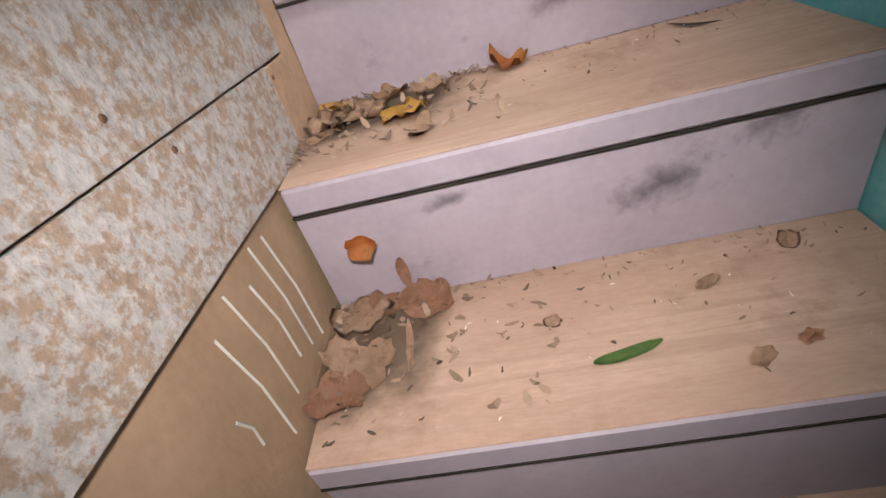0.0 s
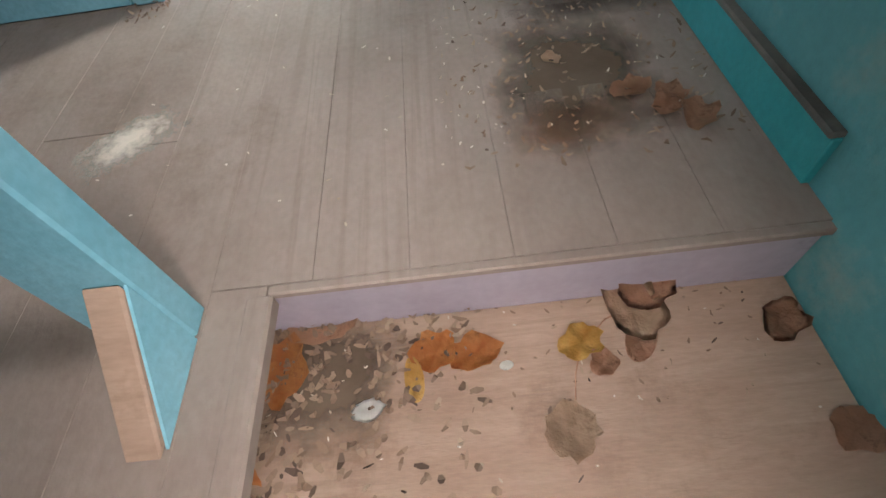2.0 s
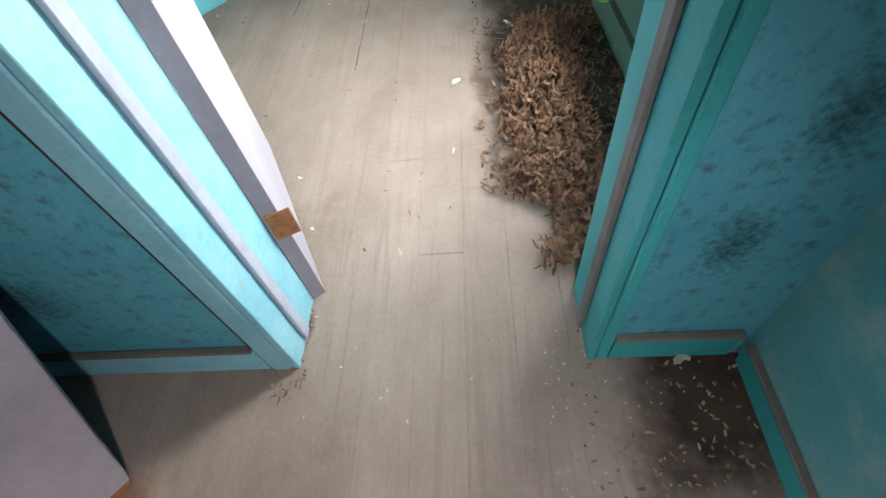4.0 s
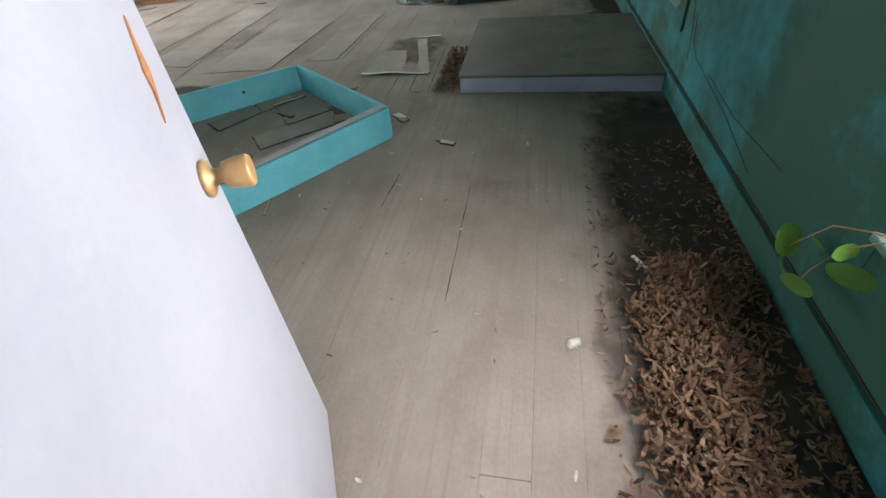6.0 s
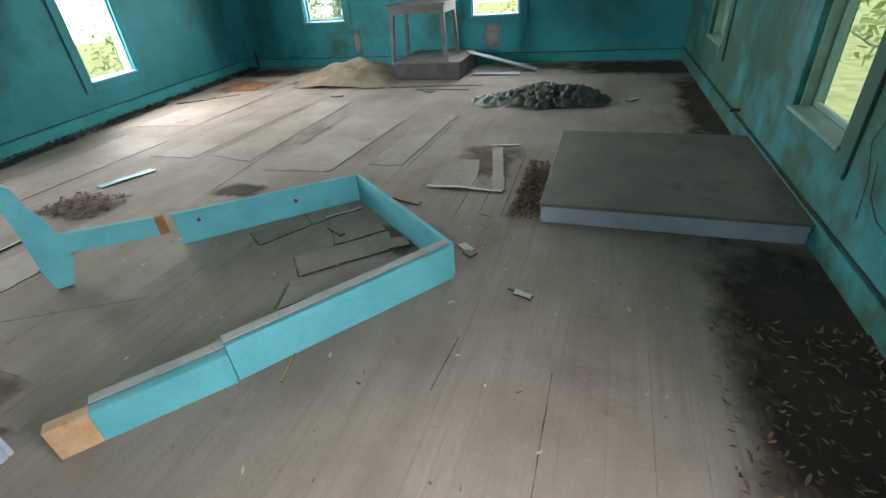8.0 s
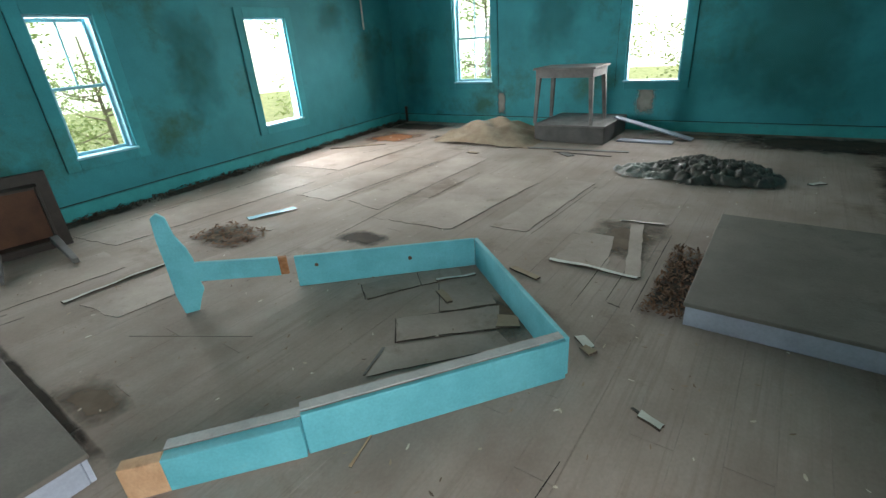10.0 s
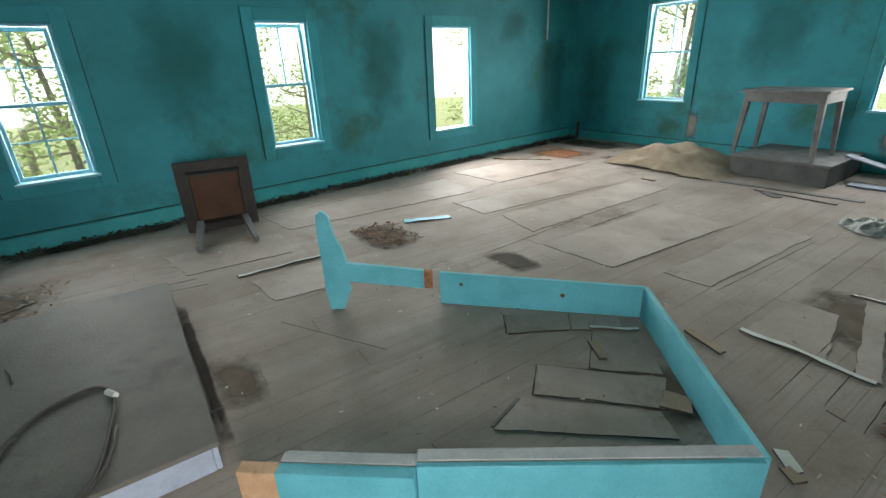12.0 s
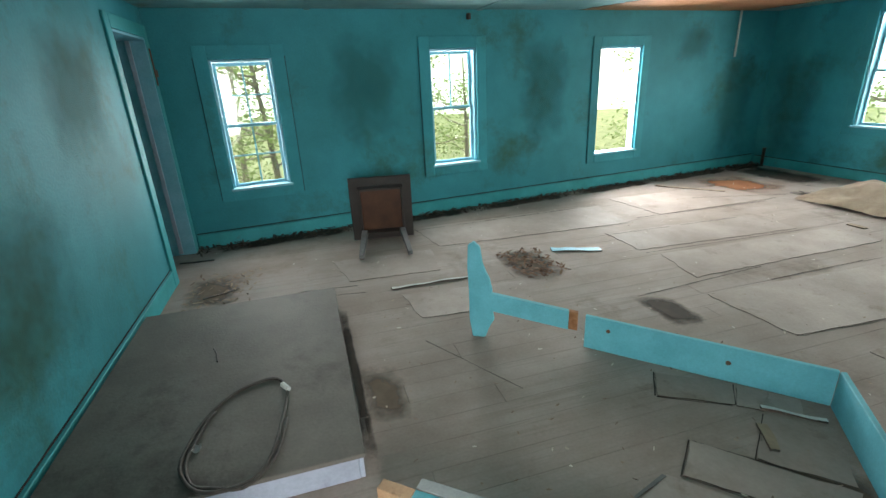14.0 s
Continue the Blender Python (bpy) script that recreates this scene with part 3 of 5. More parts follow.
def doorway(index, x0, x1, top, label):
    """Casing, jamb lining and stop of an opening in the partition wall between y 2.83 and 3.03."""
    d = thing(f"door_{index}", label, "doorway", kind="structure")
    for y0, y1, mat in ((2.812, 2.829, TRIM), (3.031, 3.048, TRIM_TEAL)):
        wide, narrow = (0.095, 0.095) if index == 2 or y0 > 3 else (0.062, 0.032)
        part("casing", box(x0 - wide, x0 - 0.002, y0, y1, 0.001, top + 0.1, 0.004), mat, d)
        part("casing_gap", box(x0 - wide - 0.007, x0 - wide - 0.001, y0 + 0.004, y1 - 0.004, 0.15, top + 0.1, 0), DARK, d)
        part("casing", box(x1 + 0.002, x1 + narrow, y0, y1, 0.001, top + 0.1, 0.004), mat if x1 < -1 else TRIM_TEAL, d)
        part("casing", box(x0 - 0.001, x1 + 0.001, y0, y1, top + 0.002, top + 0.1, 0.004), mat, d)
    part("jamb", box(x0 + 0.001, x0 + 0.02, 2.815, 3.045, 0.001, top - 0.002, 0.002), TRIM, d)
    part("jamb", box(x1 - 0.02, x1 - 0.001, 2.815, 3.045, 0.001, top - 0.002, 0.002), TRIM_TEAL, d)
    part("jamb", box(x0 + 0.021, x1 - 0.021, 2.815, 3.045, top - 0.02, top - 0.002, 0.002), TRIM, d)
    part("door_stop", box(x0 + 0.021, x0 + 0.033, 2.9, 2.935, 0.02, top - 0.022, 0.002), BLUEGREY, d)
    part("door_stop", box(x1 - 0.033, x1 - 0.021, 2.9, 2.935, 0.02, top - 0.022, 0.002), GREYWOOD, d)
    return d


doorway(1, -1.24, -0.38, 1.98, "light blue painted doorway with worn casing")
doorway(2, -6.3, -5.53, 1.93, "teal painted doorway with a rusty hinge")

# the open white door
d_dir = Vector((-1.535, 3.79)) - Vector((-1.182, 3.066))
dm = Matrix.Translation((-1.182, 3.066, 0.012)) @ Matrix.Rotation(math.atan2(d_dir.y, d_dir.x), 4, "Z")
door = thing("open_door", "white painted flush door standing open, scarred by a splintered gouge", "door", dm)
leaf = part("leaf", box(0, 0.805, 0.0, 0.042, 0, 1.95, 0.003), WHITE, door)
bm = lathe([(0.0, 0.0), (0.033, 0.0), (0.035, 0.006), (0.03, 0.012), (0.017, 0.016), (0.013, 0.028), (0.014, 0.034), (0.024, 0.036), (0.027, 0.05), (0.03, 0.078), (0.026, 0.084), (0.014, 0.082), (0.0, 0.081)])
bm.transform(pose(0.728, 0.0, 0.925, 90, 0, 0))
part("door_knob", bm, BRASS, door, "worn brass door knob", True)
bm = extrude([(-0.012, -0.12), (0.0, -0.06), (0.014, 0.0), (0.004, 0.05), (0.002, 0.12), (-0.006, 0.06), (-0.014, 0.0), (-0.006, -0.05)], 0.004, pose(0.704, -0.0035, 1.125, 0, 14, 0) @ Matrix.Diagonal((0.95, 1, 0.62, 1)), 0.001)
part("gouge", bm, RAWWOOD, door, "splintered orange gouge")
part("leaf_edge", box(-0.004, -0.0005, -0.001, 0.043, 0.001, 1.949, 0.001), LILAC, door)
for z in (0.31, 1.6):
    part("hinge", box(-0.011, -0.0045, -0.03, 0.036, z, z + 0.095, 0.002), RAWWOOD, door, "rusty hinge leaf")

# a lilac-white door panel leaning on the hall wall, its foot broken
panel = thing("leaning_panel", "lilac-white door panel leaning on the hall wall, its foot splintered orange", "door panel", pose(-1.61, 2.51, 0.004))
hm = Matrix.Identity(4)
hm.col[0][:3], hm.col[2][:3] = (-0.66, -0.75, 0), (0, 0.37, 0.93)
hm.col[1][:3] = Vector((-0.66, -0.75, 0)).cross(Vector((0, 0.37, 0.93))) * -1
part("leaf", box(0, 0.75, -0.036, 0.0, 0.022, 0.85, 0.003, hm), LILAC, panel)
bm = extrude([(0.005, 0.004), (0.1, 0.008), (0.25, 0.0), (0.4, 0.01), (0.74, 0.0), (0.74, 0.0215), (0.005, 0.0215)], 0.03, hm @ pose(0, -0.033, 0))
part("broken_rail", bm, RAWWOOD, panel, "splintered orange wood")

# ---------------------------------------------------------------- stairs
stair = thing("staircase", "lilac-grey painted wooden stairs with dusty worn treads", "stairs", kind="structure")
levels = [(1.55, -0.137), (1.24, -0.386), (0.945, -0.643)]
while levels[-1][1] > -2.8:
    levels.append((levels[-1][0] - 0.3, levels[-1][1] - 0.258))
backs = [1.878] + [y + 0.005 for y, _ in levels]
for i, (y, z) in enumerate(levels):
    part("tread", box(-0.857, -0.004, y, backs[i] + 0.02, z - 0.003, z, 0.0015), TREAD, stair)
    part("nosing", box(-0.858, -0.003, y - 0.002, backs[i] + 0.018, z - 0.052, z - 0.0035, 0.005), LILAC, stair)
    part("riser", box(-0.857, -0.004, backs[i], backs[i] + 0.018, z + 0.001, (levels[i - 1][1] - 0.057) if i else -0.0145, 0.001), LILAC, stair)
# dark strips put the shade line under each nosing into colour
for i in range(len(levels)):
    part("joint", box(-0.857, -0.004, levels[i][0] - 0.001, levels[i][0] + 0.012, levels[i][1] - 0.0568, levels[i][1] - 0.0522, 0.0), DARK, stair, "dark seam under the nosing, its shade put into the colour")
part("landing_nosing", box(-0.8, -0.002, 1.868, 1.885, -0.014, 0.001, 0.003), DUST, stair)

side = thing("stair_side", "hardboard lining along the stairs, mottled white and scratched", "wall panel", kind="structure")
along_stairs = Matrix(((0, 1, 0, -0.868), (1, 0, 0, 0), (0, 0, 1, 0), (0, 0, 0, 1)))
part("panel", extrude([(-1.9, -0.06), (1.49, -0.25), (1.49, -0.028), (-1.9, -0.028)], 0.009, along_stairs, 0.0), PANEL, side)
part("panel", extrude([(-1.9, -0.21), (1.4, -0.395), (1.4, -0.249), (-1.9, -0.064)], 0.009, along_stairs, 0.0), PANEL, side)
part("panel", box(-0.868, -0.859, 1.4908, 1.9, -0.45, -0.028, 0.0006), TAN, side)
part("panel", box(-0.868, -0.859, 1.4008, 1.49, -0.45, -0.2535, 0.0006), TAN, side)
part("board", box(-0.9, -0.87, -1.95, 1.92, -3.0, -0.024, 0.0), TAN, side)
part("edge_strip", box(-0.83, -0.79, -1.95, 1.868, -0.026, 0.003, 0.004), DUST, side)
for y, z in ((1.03, -0.185), (1.09, -0.245), (1.41, -0.27)):
    part("nail", lathe([(0.004, 0.0), (0.0045, 0.001), (0.003, 0.003), (0.0, 0.0032)], 8), IRON, side).matrix_world = pose(-0.8595, y, z, 0, 90, 0)

post = thing("newel_post", "light blue newel post braced by a dusty wedge", "post")
part("post", box(-1.0, -0.885, 1.811, 1.858, 0.004, 0.95, 0.004), TRIM, post)
part("gusset", extrude([(1.668, 0.004), (1.809, 0.004), (1.809, 0.15)], 0.004, Matrix(((0, 1, 0, -0.89), (1, 0, 0, 0), (0, 0, 1, 0), (0, 0, 0, 1))), 0.0), TRIM, post)
part("wedge", extrude([(1.655, 0.004), (1.808, 0.004), (1.808, 0.155)], 0.046, Matrix(((0, 1, 0, -0.937), (1, 0, 0, 0), (0, 0, 1, 0), (0, 0, 0, 1))), 0.003), TREAD, post)

# ---------------------------------------------------------------- platforms
def platform(x0, x1, y0, y1, h, label, top_mat, side_mat):
    t = thing("platform", label, "platform", pose((x0 + x1) / 2, (y0 + y1) / 2, 0))
    hx, hy = (x1 - x0) / 2, (y1 - y0) / 2
    part("top", box(-hx, hx, -hy, hy, h - 0.022, h, 0.004), top_mat, t)
    for c in ((-hx + 0.01, hx - 0.01, -hy + 0.008, -hy + 0.028), (-hx + 0.01, hx - 0.01, hy - 0.028, hy - 0.008)):
        part("side_board", box(c[0], c[1], c[2], c[3], 0.003, h - 0.0225, 0.003), side_mat, t)
    for c in ((-hx + 0.008, -hx + 0.028), (hx - 0.028, hx - 0.008)):
        part("side_board", box(c[0], c[1], -hy + 0.029, hy - 0.029, 0.003, h - 0.0225, 0.003), side_mat, t)
    return t


platform(-4.65, -2.99, 3.06, 4.27, 0.132, "low grey-topped wooden platform with a blue-grey edge against the wall", GREYTOP, BLUEGREY)
platform(-1.46, -0.1, 6.27, 7.62, 0.13, "low grey-topped wooden platform with a purple-grey edge in shade", GREYTOP, BLUEGREY)
platform(-4.0, -3.04, 10.0, 10.98, 0.23, "small weathered wooden dais under the far windows", GREYWOOD, DARKGREY)

# ---------------------------------------------------------------- bench frame
def board(name, p, q, z0p, z1p, z0q, z1q, thick, mat, parent, label="", bevel=0.003):
    """An upright board between plan points p and q with its own bottom and top heights at each end."""
    m, length = along(p, q)
    return part(name, extrude([(0, z0p), (length, z0q), (length, z1q), (0, z1p)], thick, m, bevel), mat, parent, label)


bench = thing("bench_frame", "turquoise painted bench frame lying overturned and broken on the floor", "bench")
A, B, C, E, NOTCH, LEGP = (-1.803, 5.63), (-2.70, 6.365), (-3.525, 5.595), (-2.832, 4.318), (-2.44, 4.765), (-3.845, 5.07)
E2, C2, C3 = (-2.742, 4.418), (-3.555, 5.565), (-3.585, 5.525)
board("front_board", NOTCH, A, 0.003, 0.188, 0.003, 0.195, -0.022, BENCH, bench)
board("front_rail", E2, NOTCH, 0.012, 0.152, 0.02, 0.17, -0.05, BENCH, bench)
board("bare_end", E, E2, 0.004, 0.148, 0.012, 0.152, -0.05, PALEWOOD, bench, "bare pine end with nail holes")
board("top_strip", NOTCH, A, 0.1885, 0.1945, 0.1955, 0.2015, 0.05, GREYPAINT, bench)
board("rail_strip", E2, NOTCH, 0.1525, 0.157, 0.1705, 0.175, 0.048, GREYPAINT, bench)
board("end_board", A, B, 0.004, 0.195, 0.003, 0.195, -0.024, BENCH, bench)
board("back_board", B, C, 0.003, 0.19, 0.003, 0.21, -0.022, BENCH, bench)
board("bare_end", C2, C3, 0.1, 0.215, 0.105, 0.22, -0.03, RAWWOOD, bench, "bare orange wood end")
board("back_rail", C3, LEGP, 0.1, 0.22, 0.2, 0.315, -0.03, BENCH, bench)
leg = [(-0.035, 0.004), (0.035, 0.004), (0.05, 0.06), (0.085, 0.12), (0.07, 0.2), (0.075, 0.3), (0.06, 0.37), (0.02, 0.45), (0.012, 0.55), (-0.02, 0.58), (-0.05, 0.56), (-0.055, 0.45), (-0.05, 0.3), (-0.05, 0.12)]
lm = Matrix.Translation((LEGP[0], LEGP[1], 0)) @ Matrix.Rotation(radians(60), 4, "Z") @ Matrix.Diagonal((1.1, 1, 1.07, 1))
part("leg", extrude(leg, 0.03, lm, 0.004), BENCH, bench)
for p, q, s, z, r in ((NOTCH, A, 0.16, 0.09, 0.007), (NOTCH, A, 0.8, 0.12, 0.005), (B, C, 0.42, 0.11, 0.013), (B, C, 1.0, 0.14, 0.012)):
    m, _ = along(p, q)
    bm = lathe([(r, 0.0), (r, 0.002), (r * 0.6, 0.003), (0.0, 0.003)], 10)
    bm.transform(m @ pose(s, 0.0, z, 90 if p == NOTCH else -90, 0, 0))
    part("bolt", bm, IRON, bench)

# ---------------------------------------------------------------- tables
def small_table(name, label, m, w, d, h, top_mat, leg_mat, under_mat, legs, inset=0.03, thick=0.056, apron_mat=None):
    """A table with a thin top, an apron set in from its edge and tapered, slightly splayed legs."""
    t = thing(name, label, "table", m)
    a, b = w / 2 - inset, d / 2 - inset
    part("tabletop", box(-w / 2, w / 2, -d / 2, d / 2, h - 0.026, h, 0.006), top_mat, t)
    part("underside", box(-a + 0.022, a - 0.022, -b + 0.022, b - 0.022, h - 0.034, h - 0.0265, 0.001), under_mat, t)
    for c in ((-a, a, -b, -b + 0.02), (-a, a, b - 0.02, b)):
        part("apron", box(c[0], c[1], c[2], c[3], h - 0.125, h - 0.0265, 0.003), apron_mat or leg_mat, t)
    for c in ((-a, -a + 0.02), (a - 0.02, a)):
        part("apron", box(c[0], c[1], -b + 0.021, b - 0.021, h - 0.125, h - 0.0265, 0.003), apron_mat or leg_mat, t)
    for sx, sy in legs:
        k = box(-thick / 2, thick / 2, -thick / 2, thick / 2, 0.0, h - 0.126, 0.004)
        for v in k.verts:
            if v.co.z < 0.1:
                v.co.x, v.co.y = v.co.x * 0.68 + sx * 0.035, v.co.y * 0.68 + sy * 0.035
        k.transform(Matrix.Translation((sx * (a - thick / 2 - 0.002), sy * (b - thick / 2 - 0.002), 0)))
        part("leg", k, leg_mat, t)
    return t


small_table("small_table", "grey weathered wooden table standing on the dais", pose(-3.62, 10.32, 0.232), 0.82, 0.6, 0.7, GREYWOOD, GREYWOOD, BROWNUNDER, ((-1, -1), (1, -1), (-1, 1), (1, 1)))
tipped = Matrix.Translation((-5.4, 4.77, -0.045)) @ Matrix.Rotation(radians(-8), 4, "Z") @ Matrix.Rotation(radians(-85), 4, "Y") @ Matrix.Translation((0.32, 0, 0))
small_table("tipped_table", "dark wooden table tipped on its side, brown underside showing", tipped, 0.64, 0.6, 0.6, DARKWOOD, GREYWOOD, BROWNUNDER, ((-1, -1), (-1, 1)), 0.085, 0.058, DARKWOOD)


# ---------------------------------------------------------------- stains, painted shade and worn sheets
def film(name, label, m, w, h, mat, category="stain"):
    """A flat stain or painted shade, centred at m, in m's own x-y plane."""
    bm = bmesh.new()
    bmesh.ops.create_grid(bm, x_segments=4, y_segments=4, size=0.5)
    for v in bm.verts:
        v.co.x, v.co.y = v.co.x * w, v.co.y * h
    ob = part(name, bm, mat)
    ob.matrix_world = m
    return tagged(ob, label, category, kind="structure")


def on_wall(a, b, s, z, off=-0.003):
    m, _ = along(a, b)
    return m @ pose(s, off, z, 90, 0, 0)


for s, z, w, h in ((1.86, 1.42, 0.95, 1.35), (4.05, 1.3, 0.85, 1.5), (7.35, 1.0, 0.9, 1.9), (6.4, 1.75, 0.8, 0.6)):
    film("damp_patch", "dark green damp patch on the teal wall", on_wall(NL, FL, s, z), w, h, DAMP)
for s, z, w, h in ((0.45, 0.9, 0.9, 1.8), (5.9, 1.1, 1.9, 2.0), (3.0, 1.5, 1.0, 1.2)):
    film("damp_patch", "dark green damp patch on the far wall", on_wall(FL, FR, s, z), w, h, DAMP)
for s, z, w, h in ((L_RIGHT - 2.4, 0.9, 1.5, 1.6), (L_RIGHT - 4.9, 1.0, 1.2, 1.7), (0.9, 0.9, 1.7, 1.7), (L_RIGHT - 0.5, 0.6, 0.6, 1.1)):
    film("damp_patch", "dark green damp patch on the shaded wall", on_wall(FR, NR, s, z), w, h, DAMP)
for x, z, w, h in ((-2.2, 1.3, 1.4, 1.0), (-3.6, 0.75, 1.3, 1.0), (-4.7, 1.5, 1.0, 0.9)):
    film("damp_patch", "dark green damp patch on the partition", pose(x, 3.034, z, 90, 0, 180), w, h, DAMP)
film("plaster_patch", "bare grey plaster where the paint has fallen", on_wall(FL, FR, 4.35, 0.42), 0.34, 0.5, soft_stain("bare_grey_plaster", (0.24, 0.25, 0.23), (0.34, 0.34, 0.31), 0.32, 9.0, 0.9))
film("plaster_patch", "bare grey plaster where the paint has fallen", on_wall(FL, FR, 2.15, 0.36), 0.2, 0.5, bpy.data.materials["bare_grey_plaster"])
for y, z, w, h in ((2.3, 0.55, 0.9, 0.6), (1.6, 0.35, 0.8, 0.7), (1.1, -0.2, 0.9, 0.7)):
    film("mould", "dark mould specks on the stair wall", pose(-0.003, y, z, 90, 0, -90), w, h, MOULD)
for x, z in ((-1.75, 0.42), (-2.1, 0.6), (-0.2, 0.5), (-0.16, 0.8)):
    film("mould", "dark mould specks on the hall wall", pose(x, 2.827, z, 90, 0, 0), 0.6 if x < -1 else 0.3, 0.5, MOULD)
for x, y, z, w, h in ((-0.38, 1.5525, -0.3, 0.22, 0.14), (-0.22, 1.5525, -0.28, 0.2, 0.16), (-0.3, 1.2425, -0.52, 0.4, 0.2), (-0.62, 1.2425, -0.47, 0.2, 0.08), (-0.15, 1.2425, -0.45, 0.24, 0.2)):
    film("smudge", "black smudge on the lilac riser", pose(x, y + 0.001, z, 90, 0, 0), w, h, SMUDGE)
for x, y, w, h, z in ((-0.75, 1.78, 0.3, 0.3, -0.1362), (-0.72, 1.46, 0.4, 0.25, -0.3852), (-0.78, 1.14, 0.3, 0.35, -0.6422)):
    film("tread_dirt", "brown dirt film on the stair tread", pose(x, y, z), w, h, GRIME_SHADE)
for x, y, w, h, mat, what in ((-0.27, 2.28, 0.4, 0.5, GRIME_SHADE, "dark film of shade and soil beside the hall wall"), (-0.331, 2.46, 0.66, 0.72, SHADE_SOIL_CORNER, "corner shade and dirt painted on the hall boards"), (-0.3, 2.14, 0.3, 0.2, RUST, "orange rust stain on the boards"), (-1.62, 2.45, 0.22, 0.28, RUST, "orange rot dust by the door leaf"),
                        (-1.24, 2.93, 0.1, 0.18, GRIME_SHADE, "brown dust at the door casing"), (-0.462, 4.86, 0.92, 3.6, SOIL_SHADE_WALL, "black film of soil and shade along the wall"), (-0.2, 8.9, 0.7, 3.0, SOIL_SHADE, "black film of soil and shade along the wall"),
                        (-0.7, 10.7, 2.4, 1.0, SOIL_SHADE, "black film under the far wall"), (-2.2, 10.8, 1.6, 0.5, GRIME_SHADE, "brown grime under the far wall"), (-4.8, 5.88, 0.8, 0.5, GRIME_SHADE, "rotten patch in the floor sheet"), (-3.72, 6.36, 0.5, 0.3, SOIL_SHADE, "rotten hole in the floor sheet"),
                        (-1.55, 6.75, 0.28, 1.0, SOIL_SHADE, "dark litter beside the platform"), (-3.8, 4.3, 1.75, 0.07, SOIL_SHADE, "dark gap beside the platform"), (-3.5, 4.42, 0.6, 0.3, GRIME_SHADE, "brown debris beside the platform"), 
                        (-6.2, 9.6, 1.0, 0.9, ROT_ORANGE, "orange rotten patch in the corner"), (-6.4, 10.5, 1.5, 0.7, SOIL_SHADE, "dark rot along the corner"), (-5.2, 3.35, 0.8, 0.5, GRIME_SHADE, "brown litter by the doorway"), (-2.3, 5.9, 0.7, 0.5, GRIME_SHADE, "brown grime inside the bench frame"),
                        (-5.3, 9.85, 0.7, 0.3, SOIL_SHADE, "dark split in the floor boards"), (-2.0, 7.2, 0.7, 0.9, GRIME_SHADE, "worn patch in the floor sheet")):
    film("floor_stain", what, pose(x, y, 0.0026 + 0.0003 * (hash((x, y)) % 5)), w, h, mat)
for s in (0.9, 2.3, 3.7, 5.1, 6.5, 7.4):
    film("floor_stain", "dark rot along the wall's foot", on_wall(NL, FL, s, 0, -0.12) @ Matrix.Rotation(radians(-90), 4, "X") @ Matrix.Translation((0, 0, 0.0034)), 1.7, 0.3, SOIL_SHADE)
film("paint_scrape", "scraped white paint on the hall boards", pose(-1.13, 2.25, 0.004, 0, 0, 38), 0.36, 0.2, SCUFF)
film("paint_scrape", "scraped white paint on the room boards", pose(-0.75, 4.15, 0.004, 0, 0, 30), 0.13, 0.1, SCUFF)


def ragged(name, label, pts, z, mat, category, thick=0.003, jag=0.012, seed=1, lift=0.0, kind=""):
    """A thin sheet with a torn outline and slight lift, from a few plan points."""
    r = random.Random(seed)
    ring = []
    for i, p in enumerate(pts):
        q = pts[(i + 1) % len(pts)]
        n = max(2, int(math.dist(p, q) / 0.06))
        for k in range(n):
            f = k / n
            ring.append((p[0] + (q[0] - p[0]) * f + r.uniform(-jag, jag), p[1] + (q[1] - p[1]) * f + r.uniform(-jag, jag)))
    bm = bmesh.new()
    top = [bm.verts.new((x, y, z + thick + lift * abs(noise.noise(Vector((x * 4, y * 4, seed)))))) for x, y in ring]
    low = [bm.verts.new((x, y, z)) for x, y in ring]
    bm.faces.new(top)
    for i in range(len(ring)):
        j = (i + 1) % len(ring)
        bm.faces.new((top[i], top[j], low[j], low[i]))
    # side faces go dark: torn brown edge plus gap shade as colour
    for f in bm.faces:
        f.material_index = 0 if len(f.verts) > 4 else 1
    bmesh.ops.triangulate(bm, faces=[f for f in bm.faces if len(f.verts) > 4])
    ob = part(name, bm, mat)
    ob.data.materials.append(EDGE)
    return tagged(ob, label, category, kind=kind)


# torn sheets and tiles of old floor covering: under the windows, then inside the bench frame
sheets = [[(-2.3, 6.65), (-2.28, 7.2), (-2.05, 7.2), (-1.95, 6.68)], [(-5.2, 6.9), (-5.1, 8.6), (-4.6, 8.6), (-4.7, 6.9)], [(-4.55, 7.0), (-4.5, 8.9), (-4.08, 8.9), (-4.06, 6.9)], [(-6.15, 5.2), (-6.1, 7.4), (-5.4, 7.3), (-5.5, 5.3)],
          [(-6.3, 7.7), (-6.25, 9.3), (-5.5, 9.4), (-5.5, 7.8)], [(-3.8, 6.75), (-3.75, 8.3), (-3.1, 8.2), (-3.2, 6.8)], [(-2.95, 7.0), (-2.9, 8.4), (-2.6, 8.4), (-2.65, 7.0)], [(-5.5, 4.3), (-5.45, 5.2), (-4.95, 5.15), (-5.0, 4.4)], [(-4.6, 4.75), (-4.5, 5.7), (-4.15, 5.6), (-4.2, 4.8)]]
tiles = [[(-3.18, 5.8), (-2.975, 6.09), (-2.85, 5.975), (-3.025, 5.69)], [(-2.96, 6.1), (-2.87, 6.2), (-2.78, 6.06), (-2.84, 5.98)], [(-2.86, 6.2), (-2.77, 6.28), (-2.69, 6.19), (-2.785, 6.07)],
         [(-2.73, 5.61), (-2.32, 5.99), (-2.215, 5.81), (-2.595, 5.455)], [(-2.755, 6.04), (-2.595, 6.23), (-2.34, 6.01), (-2.565, 5.785)], [(-2.62, 5.39), (-2.21, 5.78), (-2.09, 5.7), (-2.545, 5.18)]]
sheets += tiles
